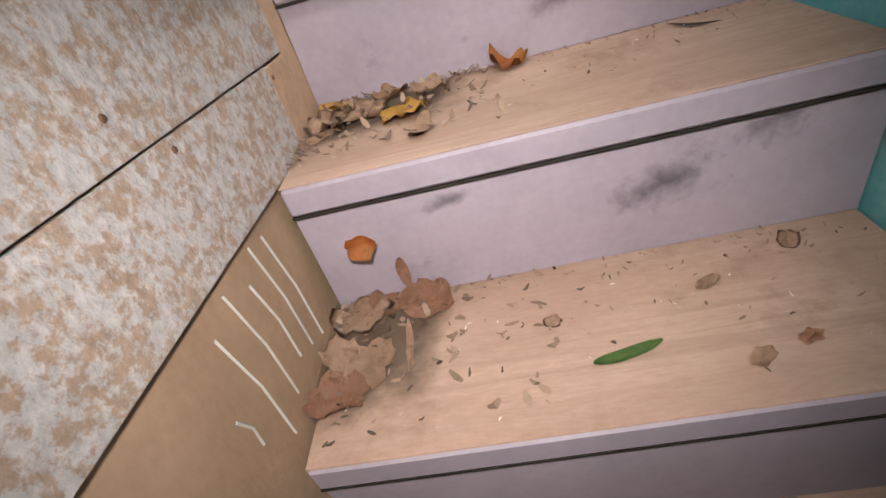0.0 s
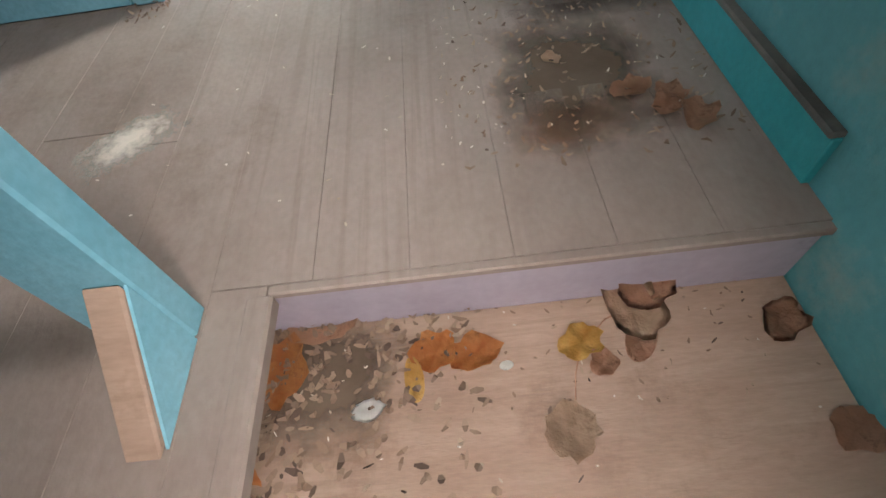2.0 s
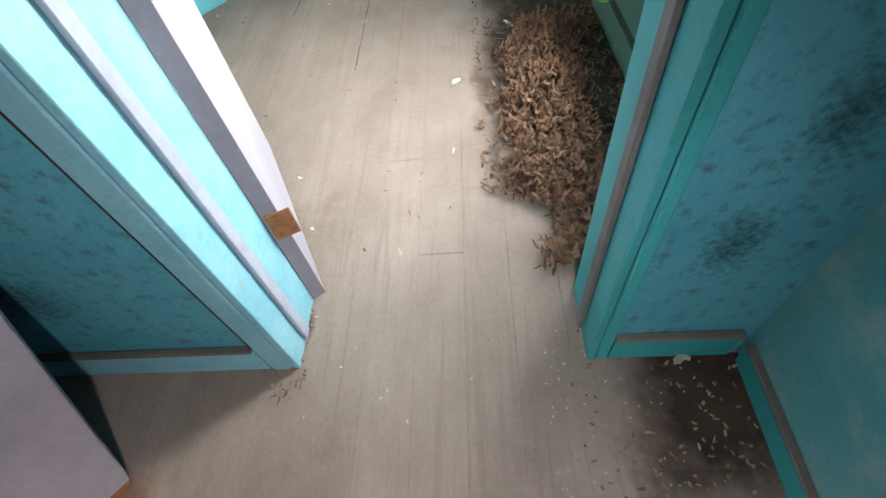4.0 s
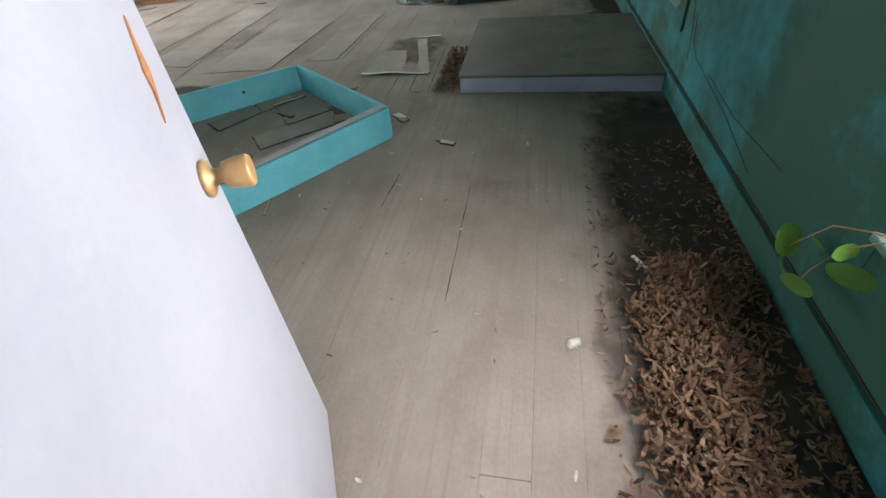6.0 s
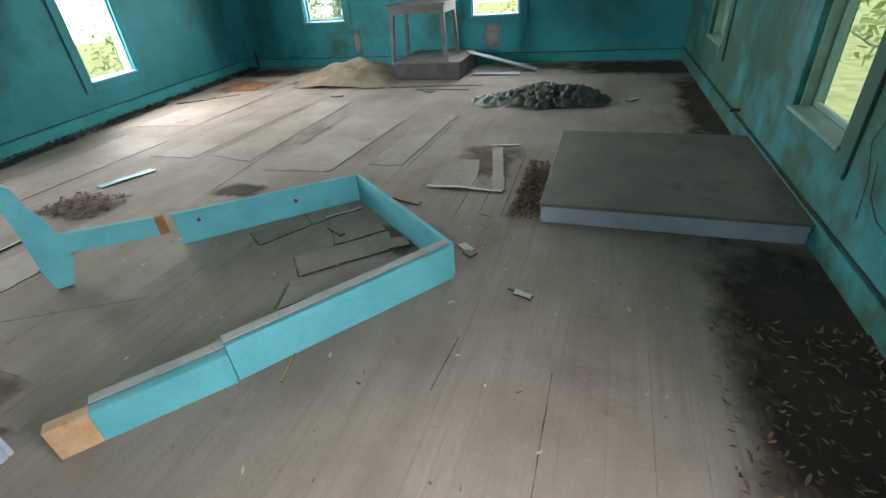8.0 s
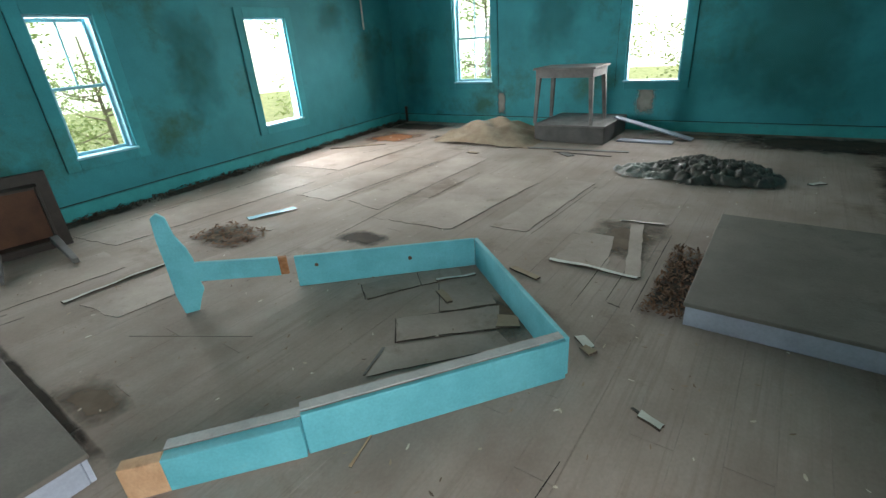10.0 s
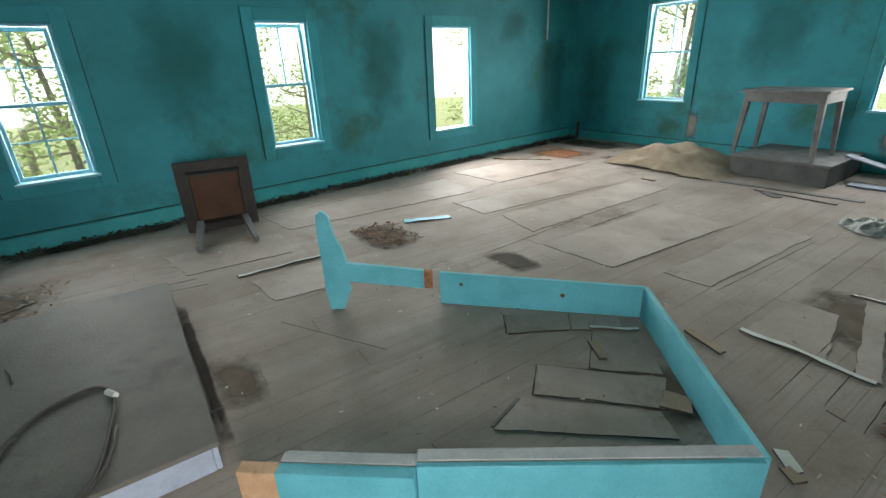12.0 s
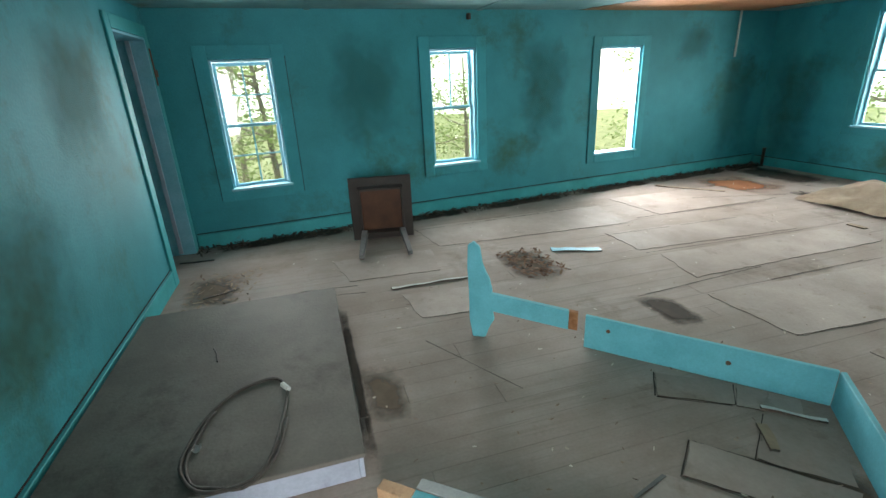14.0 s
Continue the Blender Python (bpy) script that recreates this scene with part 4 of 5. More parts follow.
for i, pts in enumerate(sheets):
    ragged("floor_sheet", "worn grey-brown floor sheet with a torn edge", pts, 0.0015, LINO, "floor sheet", 0.0025 if pts not in tiles else 0.005, 0.01 if pts not in tiles else 0.005, 20 + i, 0.002 if pts not in tiles else 0.006)
strips = [((-2.31, 6.66), (-1.76, 6.65), 0.03, PALEBIT), ((-2.106, 7.526), (-1.806, 7.574), 0.025, DARKWOOD), ((-1.98, 7.5), (-1.79, 6.66), 0.085, LINO), ((-2.468, 6.438), (-2.259, 6.376), 0.05, PAPER), ((-1.84, 5.93), (-1.764, 5.865), 0.05, PALEBIT), ((-5.0, 6.2), (-4.84, 6.6), 0.09, TRIM),
          ((-4.73, 4.69), (-4.715, 5.41), 0.03, PALEBIT), ((-2.25, 4.79), (-2.29, 4.95), 0.012, PALEWOOD), ((-2.62, 5.38), (-2.56, 5.18), 0.014, GREYWOOD), ((-6.45, 3.9), (-6.75, 4.45), 0.035, GREYWOOD), ((-6.02, 2.95), (-5.99, 3.25), 0.03, DARKWOOD), ((-1.8, 5.86), (-1.74, 5.83), 0.04, PAPER)]
strips += [((-5.2, 3.55), (-5.1, 3.3), 0.025, DARKWOOD), ((-4.14, 9.55), (-2.65, 9.72), 0.075, GREYWOOD), ((-3.48, 9.47), (-2.78, 9.45), 0.03, DARKWOOD), ((-3.38, 9.45), (-3.2, 9.33), 0.09, GREYWOOD), ((-1.47, 5.56), (-1.38, 5.53), 0.03, PALEBIT), ((-1.5, 5.58), (-1.44, 5.55), 0.012, DARKWOOD),
           ((-2.71, 5.97), (-2.57, 5.88), 0.04, PAPER), ((-2.79, 6.06), (-2.63, 6.25), 0.02, PALEBIT), ((-2.25, 5.85), (-2.15, 5.9), 0.11, PAPER), ((-0.5, 4.62), (-0.42, 4.5), 0.015, PALEBIT), ((-4.5, 9.1), (-4.35, 9.1), 0.06, PAPER), ((-0.95, 9.0), (-0.85, 9.1), 0.05, PALEBIT), ((-6.6, 8.64), (-5.97, 9.16), 0.05, PAPER), ((-5.6, 9.9), (-5.2, 9.75), 0.02, DARKWOOD), ((-5.5, 10.0), (-5.05, 9.9), 0.02, DARKWOOD)]
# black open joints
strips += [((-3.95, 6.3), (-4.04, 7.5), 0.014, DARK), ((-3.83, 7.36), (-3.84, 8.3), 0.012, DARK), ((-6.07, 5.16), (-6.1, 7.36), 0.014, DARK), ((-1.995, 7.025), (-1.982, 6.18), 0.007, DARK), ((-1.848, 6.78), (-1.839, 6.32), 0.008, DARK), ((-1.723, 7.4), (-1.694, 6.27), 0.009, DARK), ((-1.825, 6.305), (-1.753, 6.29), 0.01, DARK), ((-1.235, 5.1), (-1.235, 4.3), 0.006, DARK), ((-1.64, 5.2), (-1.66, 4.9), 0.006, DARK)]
# dark lines along sheet and tile edges put the gap shade into colour
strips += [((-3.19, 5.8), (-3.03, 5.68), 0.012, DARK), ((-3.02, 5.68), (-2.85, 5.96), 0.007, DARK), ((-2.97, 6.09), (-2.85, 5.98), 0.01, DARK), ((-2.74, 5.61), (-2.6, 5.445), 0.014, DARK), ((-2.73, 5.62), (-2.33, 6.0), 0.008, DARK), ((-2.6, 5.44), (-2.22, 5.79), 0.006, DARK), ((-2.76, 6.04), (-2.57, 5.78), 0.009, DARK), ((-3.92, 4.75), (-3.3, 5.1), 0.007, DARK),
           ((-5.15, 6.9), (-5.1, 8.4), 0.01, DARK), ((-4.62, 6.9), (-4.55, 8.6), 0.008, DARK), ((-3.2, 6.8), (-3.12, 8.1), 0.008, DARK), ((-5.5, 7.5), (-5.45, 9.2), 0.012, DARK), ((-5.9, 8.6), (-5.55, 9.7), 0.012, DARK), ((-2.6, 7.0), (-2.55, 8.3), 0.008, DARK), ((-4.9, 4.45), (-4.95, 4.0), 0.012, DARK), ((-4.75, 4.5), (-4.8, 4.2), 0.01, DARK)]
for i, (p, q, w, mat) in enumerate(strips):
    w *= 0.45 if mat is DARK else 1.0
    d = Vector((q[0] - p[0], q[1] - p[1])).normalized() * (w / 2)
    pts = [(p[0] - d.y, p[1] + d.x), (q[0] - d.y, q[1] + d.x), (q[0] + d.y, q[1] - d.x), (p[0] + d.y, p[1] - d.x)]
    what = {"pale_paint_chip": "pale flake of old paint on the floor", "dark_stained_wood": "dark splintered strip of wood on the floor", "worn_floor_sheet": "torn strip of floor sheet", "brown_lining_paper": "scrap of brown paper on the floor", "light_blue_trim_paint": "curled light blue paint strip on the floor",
            "dark_gap": "black joint line drawn on the floor", "bare_pine": "short pine stick on the floor", "grey_weathered_wood": "grey wooden lath on the floor"}[mat.name]
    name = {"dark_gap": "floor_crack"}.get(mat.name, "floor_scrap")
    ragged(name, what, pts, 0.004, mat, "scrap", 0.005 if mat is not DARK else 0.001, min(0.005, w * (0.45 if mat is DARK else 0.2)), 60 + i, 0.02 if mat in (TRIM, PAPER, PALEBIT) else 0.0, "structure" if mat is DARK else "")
for i, (y, z0, z1) in enumerate(((0.98, -0.62, -0.42), (1.03, -0.6, -0.4), (1.08, -0.58, -0.43), (1.12, -0.6, -0.4), (1.16, -0.62, -0.41), (0.93, -0.56, -0.5))):
    b = tube([(-0.8695, y, z1), (-0.8695, y + 0.012, (z0 + z1) / 2), (-0.8695, y + 0.008, z0)], 0.0022, 5)
    part("paint_run", b, PALEBIT, side)


# ---------------------------------------------------------------- leaves and litter
def leaf_mesh(length, width, lobes, curl, seed):
    """A dry leaf: rings about the midrib, a lobed rim, curled and crumpled."""
    r = random.Random(seed)
    bm = bmesh.new()
    n = 22
    centre = bm.verts.new((0, 0, 0))
    rings = []
    for f in (0.35, 0.7, 1.0):
        ring = []
        for k in range(n):
            a = k * math.tau / n
            rim = 1 + (0.09 * math.cos(lobes * a) + r.uniform(-0.11, 0.11)) * f * f if lobes else 1 + r.uniform(-0.02, 0.02)
            x, y = math.cos(a) * length / 2 * f * rim, math.sin(a) * width / 2 * f * rim
            z = 0.55 * curl * ((y / (width / 2)) ** 2 * width * 0.45 + (x / (length / 2)) ** 2 * length * 0.2) + noise.noise(Vector((x * 45, y * 45, seed * 3.7))) * width * 0.3 * f * (1 if lobes else 0.3)
            ring.append(bm.verts.new((x, y, z)))
        rings.append(ring)
    for k in range(n):
        bm.faces.new((centre, rings[0][k], rings[0][(k + 1) % n]))
        for inner, outer in zip(rings, rings[1:]):
            bm.faces.new((inner[k], outer[k], outer[(k + 1) % n], inner[(k + 1) % n]))
    low = min(v.co.z for v in bm.verts)
    for v in bm.verts:
        v.co.z -= low
    geom = bmesh.ops.solidify(bm, geom=bm.faces[:], thickness=0.0008)
    return bm


def leaf(x, y, z, length, width, lobes, mat, turn, curl, seed, label, tilt=0.0, stalk=0.0):
    t = thing("fallen_leaf", label, "leaf", pose(x, y, z + 0.003, tilt, 0, turn), "fallen leaves")
    part("blade", leaf_mesh(length, width, lobes, curl, seed), mat, t, "", True)
    if stalk:
        part("stalk", tube([(length * 0.4, 0, 0.004), (length * 0.4 + stalk * 0.5, 0.006, 0.008), (length * 0.4 + stalk, 0.004, 0.002)], 0.0011, 5), LEAF_BROWN, t)


T1, T2, T3 = -0.643, -0.386, -0.137
BRN, ORG, YEL, TNL = "curled brown dry leaf on the stairs", "crumpled orange dry leaf on the stairs", "yellow fallen leaf on the stairs", "dusty tan dry leaf on the stairs"
leaf(-0.81, 1.2, T1, 0.11, 0.085, 5, LEAF_TAN, 20, 0.6, 1, TNL)
leaf(-0.69, 1.215, T1, 0.1, 0.08, 5, LEAF_BROWN, -30, 1.0, 2, BRN, 18)
leaf(-0.75, 1.235, T1, 0.09, 0.07, 5, LEAF_BROWN, 40, 0.9, 3, BRN, 15)
leaf(-0.825, 1.045, T1, 0.1, 0.075, 7, LEAF_BROWN, 10, 0.5, 4, BRN)
leaf(-0.78, 1.1, T1, 0.09, 0.08, 5, LEAF_TAN, 80, 0.5, 5, TNL)
leaf(-0.83, 1.12, T1, 0.08, 0.06, 5, LEAF_TAN, 120, 0.6, 6, TNL)
leaf(-0.72, 1.12, T1, 0.012, 0.11, 0, LEAF_TAN, 5, 0.2, 7, "thin dry leaf blade on the stairs")
leaf(-0.415, 1.042, T1, 0.1, 0.019, 0, LEAF_GREEN, 12, 0.8, 8, "fresh green narrow leaf on the stairs")
leaf(-0.5, 1.123, T1, 0.028, 0.024, 5, LEAF_TAN, 0, 0.3, 9, TNL)
leaf(-0.265, 1.007, T1, 0.04, 0.026, 5, LEAF_TAN, 40, 0.3, 10, TNL)
leaf(-0.2, 1.025, T1, 0.035, 0.02, 5, LEAF_BROWN, 20, 0.5, 11, BRN)
leaf(-0.13, 1.2, T1, 0.04, 0.03, 7, LEAF_TAN, 60, 0.8, 12, BRN)
leaf(-0.27, 1.145, T1, 0.05, 0.022, 0, LEAF_TAN, 30, 0.5, 13, TNL)
leaf(-0.765, 1.226, -0.505, 0.05, 0.045, 5, LEAF_ORANGE, 0, 1.1, 14, "crumpled orange leaf caught on the riser", 80)
leaf(-0.72, 1.231, -0.575, 0.02, 0.055, 0, LEAF_BROWN, 20, 0.9, 15, "brown seed pod caught on the riser", 75)
leaf(-0.477, 1.537, T2, 0.075, 0.07, 5, LEAF_ORANGE, 70, 1.3, 16, ORG, 12)
leaf(-0.67, 1.41, T2, 0.085, 0.065, 5, LEAF_YELLOW, 15, 0.5, 17, YEL)
leaf(-0.835, 1.38, T2, 0.1, 0.034, 0, LEAF_TAN, 40, 0.5, 18, "smooth tan seed pod on the stairs")
leaf(-0.637, 1.325, T2, 0.032, 0.08, 0, LEAF_TAN, -15, 0.6, 19, TNL)
leaf(-0.75, 1.45, T2, 0.11, 0.085, 5, LEAF_TAN, 30, 0.6, 20, TNL)
leaf(-0.81, 1.445, T2, 0.1, 0.08, 5, LEAF_TAN, 80, 0.7, 21, TNL)
leaf(-0.82, 1.53, T2, 0.06, 0.05, 5, LEAF_YELLOW, 0, 0.6, 22, YEL)
leaf(-0.7, 1.53, T2, 0.07, 0.06, 5, LEAF_BROWN, 50, 0.9, 23, BRN)
leaf(-0.62, 1.5, T2, 0.07, 0.06, 5, LEAF_TAN, 10, 0.7, 24, TNL)
leaf(-0.165, 1.49, T2, 0.09, 0.012, 0, DARKWOOD, -40, 0.6, 25, "dark curved twig on the stairs")
leaf(-0.575, 1.81, T3, 0.075, 0.07, 5, LEAF_ORANGE, 40, 1.1, 26, ORG)
leaf(-0.515, 1.8, T3, 0.085, 0.06, 5, LEAF_ORANGE, 10, 0.9, 27, ORG)
leaf(-0.61, 1.77, T3, 0.03, 0.07, 0, LEAF_YELLOW, 5, 0.4, 28, "pale folded leaf on the stairs", 10)
leaf(-0.35, 1.8, T3, 0.07, 0.055, 5, LEAF_YELLOW, 30, 0.9, 29, YEL, 0, 0.05)
leaf(-0.325, 1.765, T3, 0.045, 0.04, 5, LEAF_BROWN, 60, 1.1, 30, BRN)
leaf(-0.392, 1.674, T3, 0.085, 0.07, 9, LEAF_TAN, 70, 0.4, 31, "toothed tan leaf with a long stalk on the stairs", 0, 0.09)
leaf(-0.26, 1.845, T3, 0.12, 0.085, 3, LEAF_TAN, 120, 0.6, 32, TNL)
leaf(-0.235, 1.878, T3 + 0.02, 0.1, 0.08, 3, LEAF_BROWN, 0, 0.7, 33, BRN, 20)
leaf(-0.262, 1.793, T3, 0.075, 0.045, 0, LEAF_BROWN, 60, 0.8, 34, BRN)
leaf(-0.82, 1.8, T3, 0.11, 0.09, 5, LEAF_ORANGE, 70, 1.0, 35, ORG)
leaf(-0.755, 1.875, T3, 0.12, 0.07, 5, LEAF_BROWN, 10, 1.0, 36, BRN)
leaf(-0.845, 1.65, T3, 0.03, 0.085, 0, LEAF_ORANGE, 0, 0.9, 37, "orange leaf slipped behind the tread", 40)
leaf(-0.68, 1.73, T3, 0.05, 0.03, 5, PALEBIT, 10, 0.3, 38, "pale plaster crumb on the stairs")
leaf(-0.468, 1.778, T3, 0.022, 0.015, 0, PALEBIT, 10, 0.1, 39, "white plaster crumb on the stairs")
leaf(-0.03, 1.64, T3, 0.07, 0.06, 5, LEAF_BROWN, 10, 0.7, 40, BRN)
leaf(-0.05, 1.8, T3, 0.08, 0.06, 5, LEAF_BROWN, 50, 0.6, 41, BRN)
for i, (x, y, l, w, mat) in enumerate(((-0.187, 2.206, 0.07, 0.05, LEAF_BROWN), (-0.14, 2.15, 0.06, 0.05, LEAF_BROWN), (-0.1, 2.12, 0.08, 0.06, LEAF_BROWN), (-0.12, 2.19, 0.06, 0.05, LEAF_BROWN), (-0.3, 2.33, 0.04, 0.03, LEAF_TAN))):
    leaf(x, y, 0, l, w, 5, mat, 37 * i, 0.9, 50 + i, "dark curled leaf on the hall boards")
leaf(-0.157, 2.8, 0, 0.05, 0.045, 3, PALEBIT, 20, 0.6, 57, "crumpled white paper scrap against the wall", 35)


def scatter(name, label, count, spot, size, mat, seed, long=1.0, up=0.004, category="litter"):
    """Countless small bent flakes on a surface; spot(random) gives a place (x, y, z)."""
    r = random.Random(seed)
    verts, faces = [], []
    for _ in range(count):
        x, y, z = spot(r)
        l, w, a = size * r.uniform(0.5, 1.3) * long, size * r.uniform(0.35, 0.8), r.uniform(0, math.tau)
        c, s, k = math.cos(a), math.sin(a), len(verts)
        tips = (r.uniform(0, up) * 2, r.uniform(0, up), r.uniform(0, up) * 2)
        for i, u in enumerate((-0.5, 0.0, 0.5)):
            for v in (-0.5, 0.5):
                pinch = 0.45 if i != 1 else 1.0
                verts.append((x + c * u * l - s * v * w * pinch, y + s * u * l + c * v * w * pinch, z + 0.001 + tips[i] + (abs(v) * up * 0.4 if i == 1 else 0)))
        faces += [(k, k + 1, k + 3, k + 2), (k + 2, k + 3, k + 5, k + 4)]
    me = bpy.data.meshes.new(name)
    me.from_pydata(verts, [], faces)
    me.materials.append(mat)
    return tagged(new(name, me), label, category, kind="stuff")


def heap(x0, x1, y0, y1, z, lean_x=0, lean_y=0):
    """Places in a box, thicker towards one side."""
    def spot(r):
        u, v = r.random(), r.random()
        u = u ** 2 if lean_x < 0 else 1 - u ** 2 if lean_x > 0 else u
        v = v ** 2 if lean_y < 0 else 1 - v ** 2 if lean_y > 0 else v
        return x0 + (x1 - x0) * u, y0 + (y1 - y0) * v, z
    return spot


for z, y0, y1, n in ((T1, 0.97, 1.26, 130), (T2, 1.3, 1.56, 260), (T3, 1.6, 1.89, 420)):
    scatter("stair_crumbs", "brown leaf crumbs and grit in the stair corner", n, heap(-0.85, -0.5, y0, y1, z, -1, 1), 0.016, CRUMBS, int(-z * 1000), 1.2, 0.008)
    scatter("stair_grit", "fine grit along the back of the tread", 160, heap(-0.85, -0.02, y0 + 0.1, y1, z, 0, 1), 0.007, CRUMBS, int(-z * 1000) + 1, 1.2, 0.003)
    scatter("stair_pellets", "small dark pellets scattered on the tread", 22, heap(-0.84, -0.1, y0, y1, z, -1, 0), 0.008, PELLETS, int(-z * 1000) + 2, 1.5, 0.004)
    scatter("stair_husks", "tiny pale husks on the tread", 30, heap(-0.84, -0.05, y0, y1, z, -1, 0), 0.005, CHAFF, int(-z * 1000) + 3, 1.4, 0.003)
scatter("hall_husks", "pale husks and flakes on the hall boards", 110, heap(-0.52, -0.05, 2.1, 2.85, 0.002, -1, 0), 0.006, CHAFF, 71, 1.3, 0.005)
scatter("hall_crumbs", "brown crumbs on the hall boards", 320, heap(-0.5, -0.02, 2.05, 2.9, 0.002, 0, 0), 0.011, CRUMBS, 72, 1.3, 0.005)
scatter("door_crumbs", "brown crumbs at the foot of the casing", 90, heap(-1.3, -1.2, 2.72, 3.02, 0.001), 0.014, CRUMBS, 73, 1.3, 0.006)
scatter("hall_flakes", "tiny white flakes on the hall boards", 45, heap(-1.2, -0.4, 1.95, 3.0, 0.001), 0.007, CHAFF, 74, 1.2, 0.002)
scatter("room_flakes", "white flakes and grit on the room floor", 300, heap(-6.8, -0.7, 3.2, 10.5, 0.003), 0.016, CHAFF, 75, 1.5, 0.004)
scatter("room_grit", "brown grit on the room floor", 900, heap(-6.8, -0.5, 3.2, 10.6, 0.003), 0.014, CRUMBS, 76, 1.6, 0.004)


def pile_edge(y):
    """How far the leaf pile reaches from the wall, at a place along it."""
    return -0.42 - 0.12 * math.sin((y - 3.1) * 2.1) * (1 if y < 4.5 else 0.4) - 0.13 * noise.noise(Vector((0, y * 5, 0)))


def pile_spot(r):
    y = 3.1 + 1.5 * r.random() ** 0.8
    e = pile_edge(y)
    u = r.random() ** 1.3
    x = e + u * 0.32 + 0.025 * r.gauss(0, 1)
    return x, y, 0.002 + 0.05 * math.sin(min(1, u * 1.2 + 0.05) * math.pi) * r.random()


scatter("leaf_pile", "heap of dry brown leaves and husks along the wall", 4200, pile_spot, 0.02, LITTER, 77, 1.9, 0.022)
scatter("leaf_pile_fringe", "dry stalks and leaf scraps in the dirt", 1500, heap(-0.66, -0.05, 3.45, 5.6, 0.004, 1, -1), 0.017, LITTER, 78, 2.0, 0.01)
scatter("platform_litter", "dark leaf litter beside the platform", 420, heap(-1.66, -1.46, 6.3, 7.2, 0.003), 0.024, LITTER, 79, 1.5, 0.016)
scatter("wall_foot_litter", "dark litter along the rotten wall foot", 900, lambda r: (lambda s: (NL[0] + (FL[0] - NL[0]) * s + 0.03 + 0.22 * r.random() ** 2, NL[1] + (FL[1] - NL[1]) * s, 0.004))(r.random()), 0.035, PELLETS, 80, 2.2, 0.02)
scatter("rot_litter", "torn brown scraps over the rotten patch", 160, heap(-5.1, -4.5, 5.7, 6.1, 0.004), 0.04, LITTER, 81, 1.5, 0.012)
scatter("doorway_litter", "brown litter by the doorway", 130, heap(-5.6, -4.75, 3.15, 3.7, 0.004), 0.03, CRUMBS, 82, 1.8, 0.01)

# the vine that grows in at the broken window
vine = thing("vine", "green vine growing in through the broken window", "plant", pose(-0.04, 4.25, 0.48))
stem = [(0.03, -0.12, 0.045), (-0.01, -0.06, 0.03), (-0.05, 0.03, -0.02), (-0.09, 0.06, -0.1), (-0.1, 0.1, -0.17)]
part("stem", tube(stem, 0.003, 6, False, 0.6), LEAF_BROWN, vine)
part("stem", tube([(0.03, -0.16, 0.045), (-0.01, -0.1, 0.03), (-0.06, -0.06, -0.03), (-0.1, -0.05, -0.12), (-0.11, -0.04, -0.2)], 0.003, 6, False, 0.6), LEAF_BROWN, vine)
for i, (dx, dy, dz, l, w, turn, tilt) in enumerate(((-0.09, 0.12, -0.15, 0.13, 0.1, 40, 50), (-0.1, 0.08, -0.21, 0.09, 0.04, 70, 60), (-0.11, -0.05, -0.18, 0.1, 0.045, -60, 65), (-0.06, -0.07, -0.03, 0.08, 0.05, 20, 70), (-0.03, -0.1, -0.09, 0.12, 0.06, -40, 65), (-0.07, 0.02, -0.08, 0.06, 0.04, 100, 55))):
    bm = leaf_mesh(l, w, 0, 0.3, 90 + i)
    bm.transform(pose(dx, dy, dz, tilt, 0, turn))
    part("vine_leaf", bm, VINE, vine)

# ---------------------------------------------------------------- loose things in the large room
def crumple(name, label, cx, cy, rx, ry, height, mat, seed, freq=6.0, category="sheet"):
    """A crumpled cloth or plastic sheet heaped on the floor."""
    n = 64
    bm = bmesh.new()
    grid = {}
    for i in range(n + 1):
        for j in range(n + 1):
            u, v = i / n * 2 - 1, j / n * 2 - 1
            d = math.hypot(u, v) * (1 + 0.35 * noise.noise(Vector((u * 1.7, v * 1.7, seed))))
            if d < 1:
                p = Vector((u * rx * freq, v * ry * freq, seed))
                fold = 1 - abs(noise.noise(p)) * 2 + 0.5 * (1 - abs(noise.noise(p * 2.3)) * 2)
                z = height * (1 - d ** 3) * max(0.02, 0.1 + 0.75 * fold)
                w = 0.04 * noise.noise(p * 1.5 + Vector((9, 0, 0)))
                grid[i, j] = bm.verts.new((cx + u * rx + w, cy + v * ry + w, 0.005 + z))
    for i in range(n):
        for j in range(n):
            q = [(i, j), (i + 1, j), (i + 1, j + 1), (i, j + 1)]
            if all(k in grid for k in q):
                bm.faces.new([grid[k] for k in q])
    for v in [v for v in bm.verts if not v.link_faces]:
        bm.verts.remove(v)
    return tagged(part(name, bm, mat, None, "", True), label, category)


crumple("plastic_sheet", "dark grey plastic sheet crumpled in a heap on the floor", -1.72, 9.05, 0.6, 0.46, 0.13, TARP, 3, 11.0)
crumple("cloth_scrap", "pale grey crumpled sheet beside the dark heap", -2.28, 8.95, 0.3, 0.24, 0.07, TARP_PALE, 5, 8.0)

bm = bmesh.new()
n, m_ = 40, 34
grid = {}
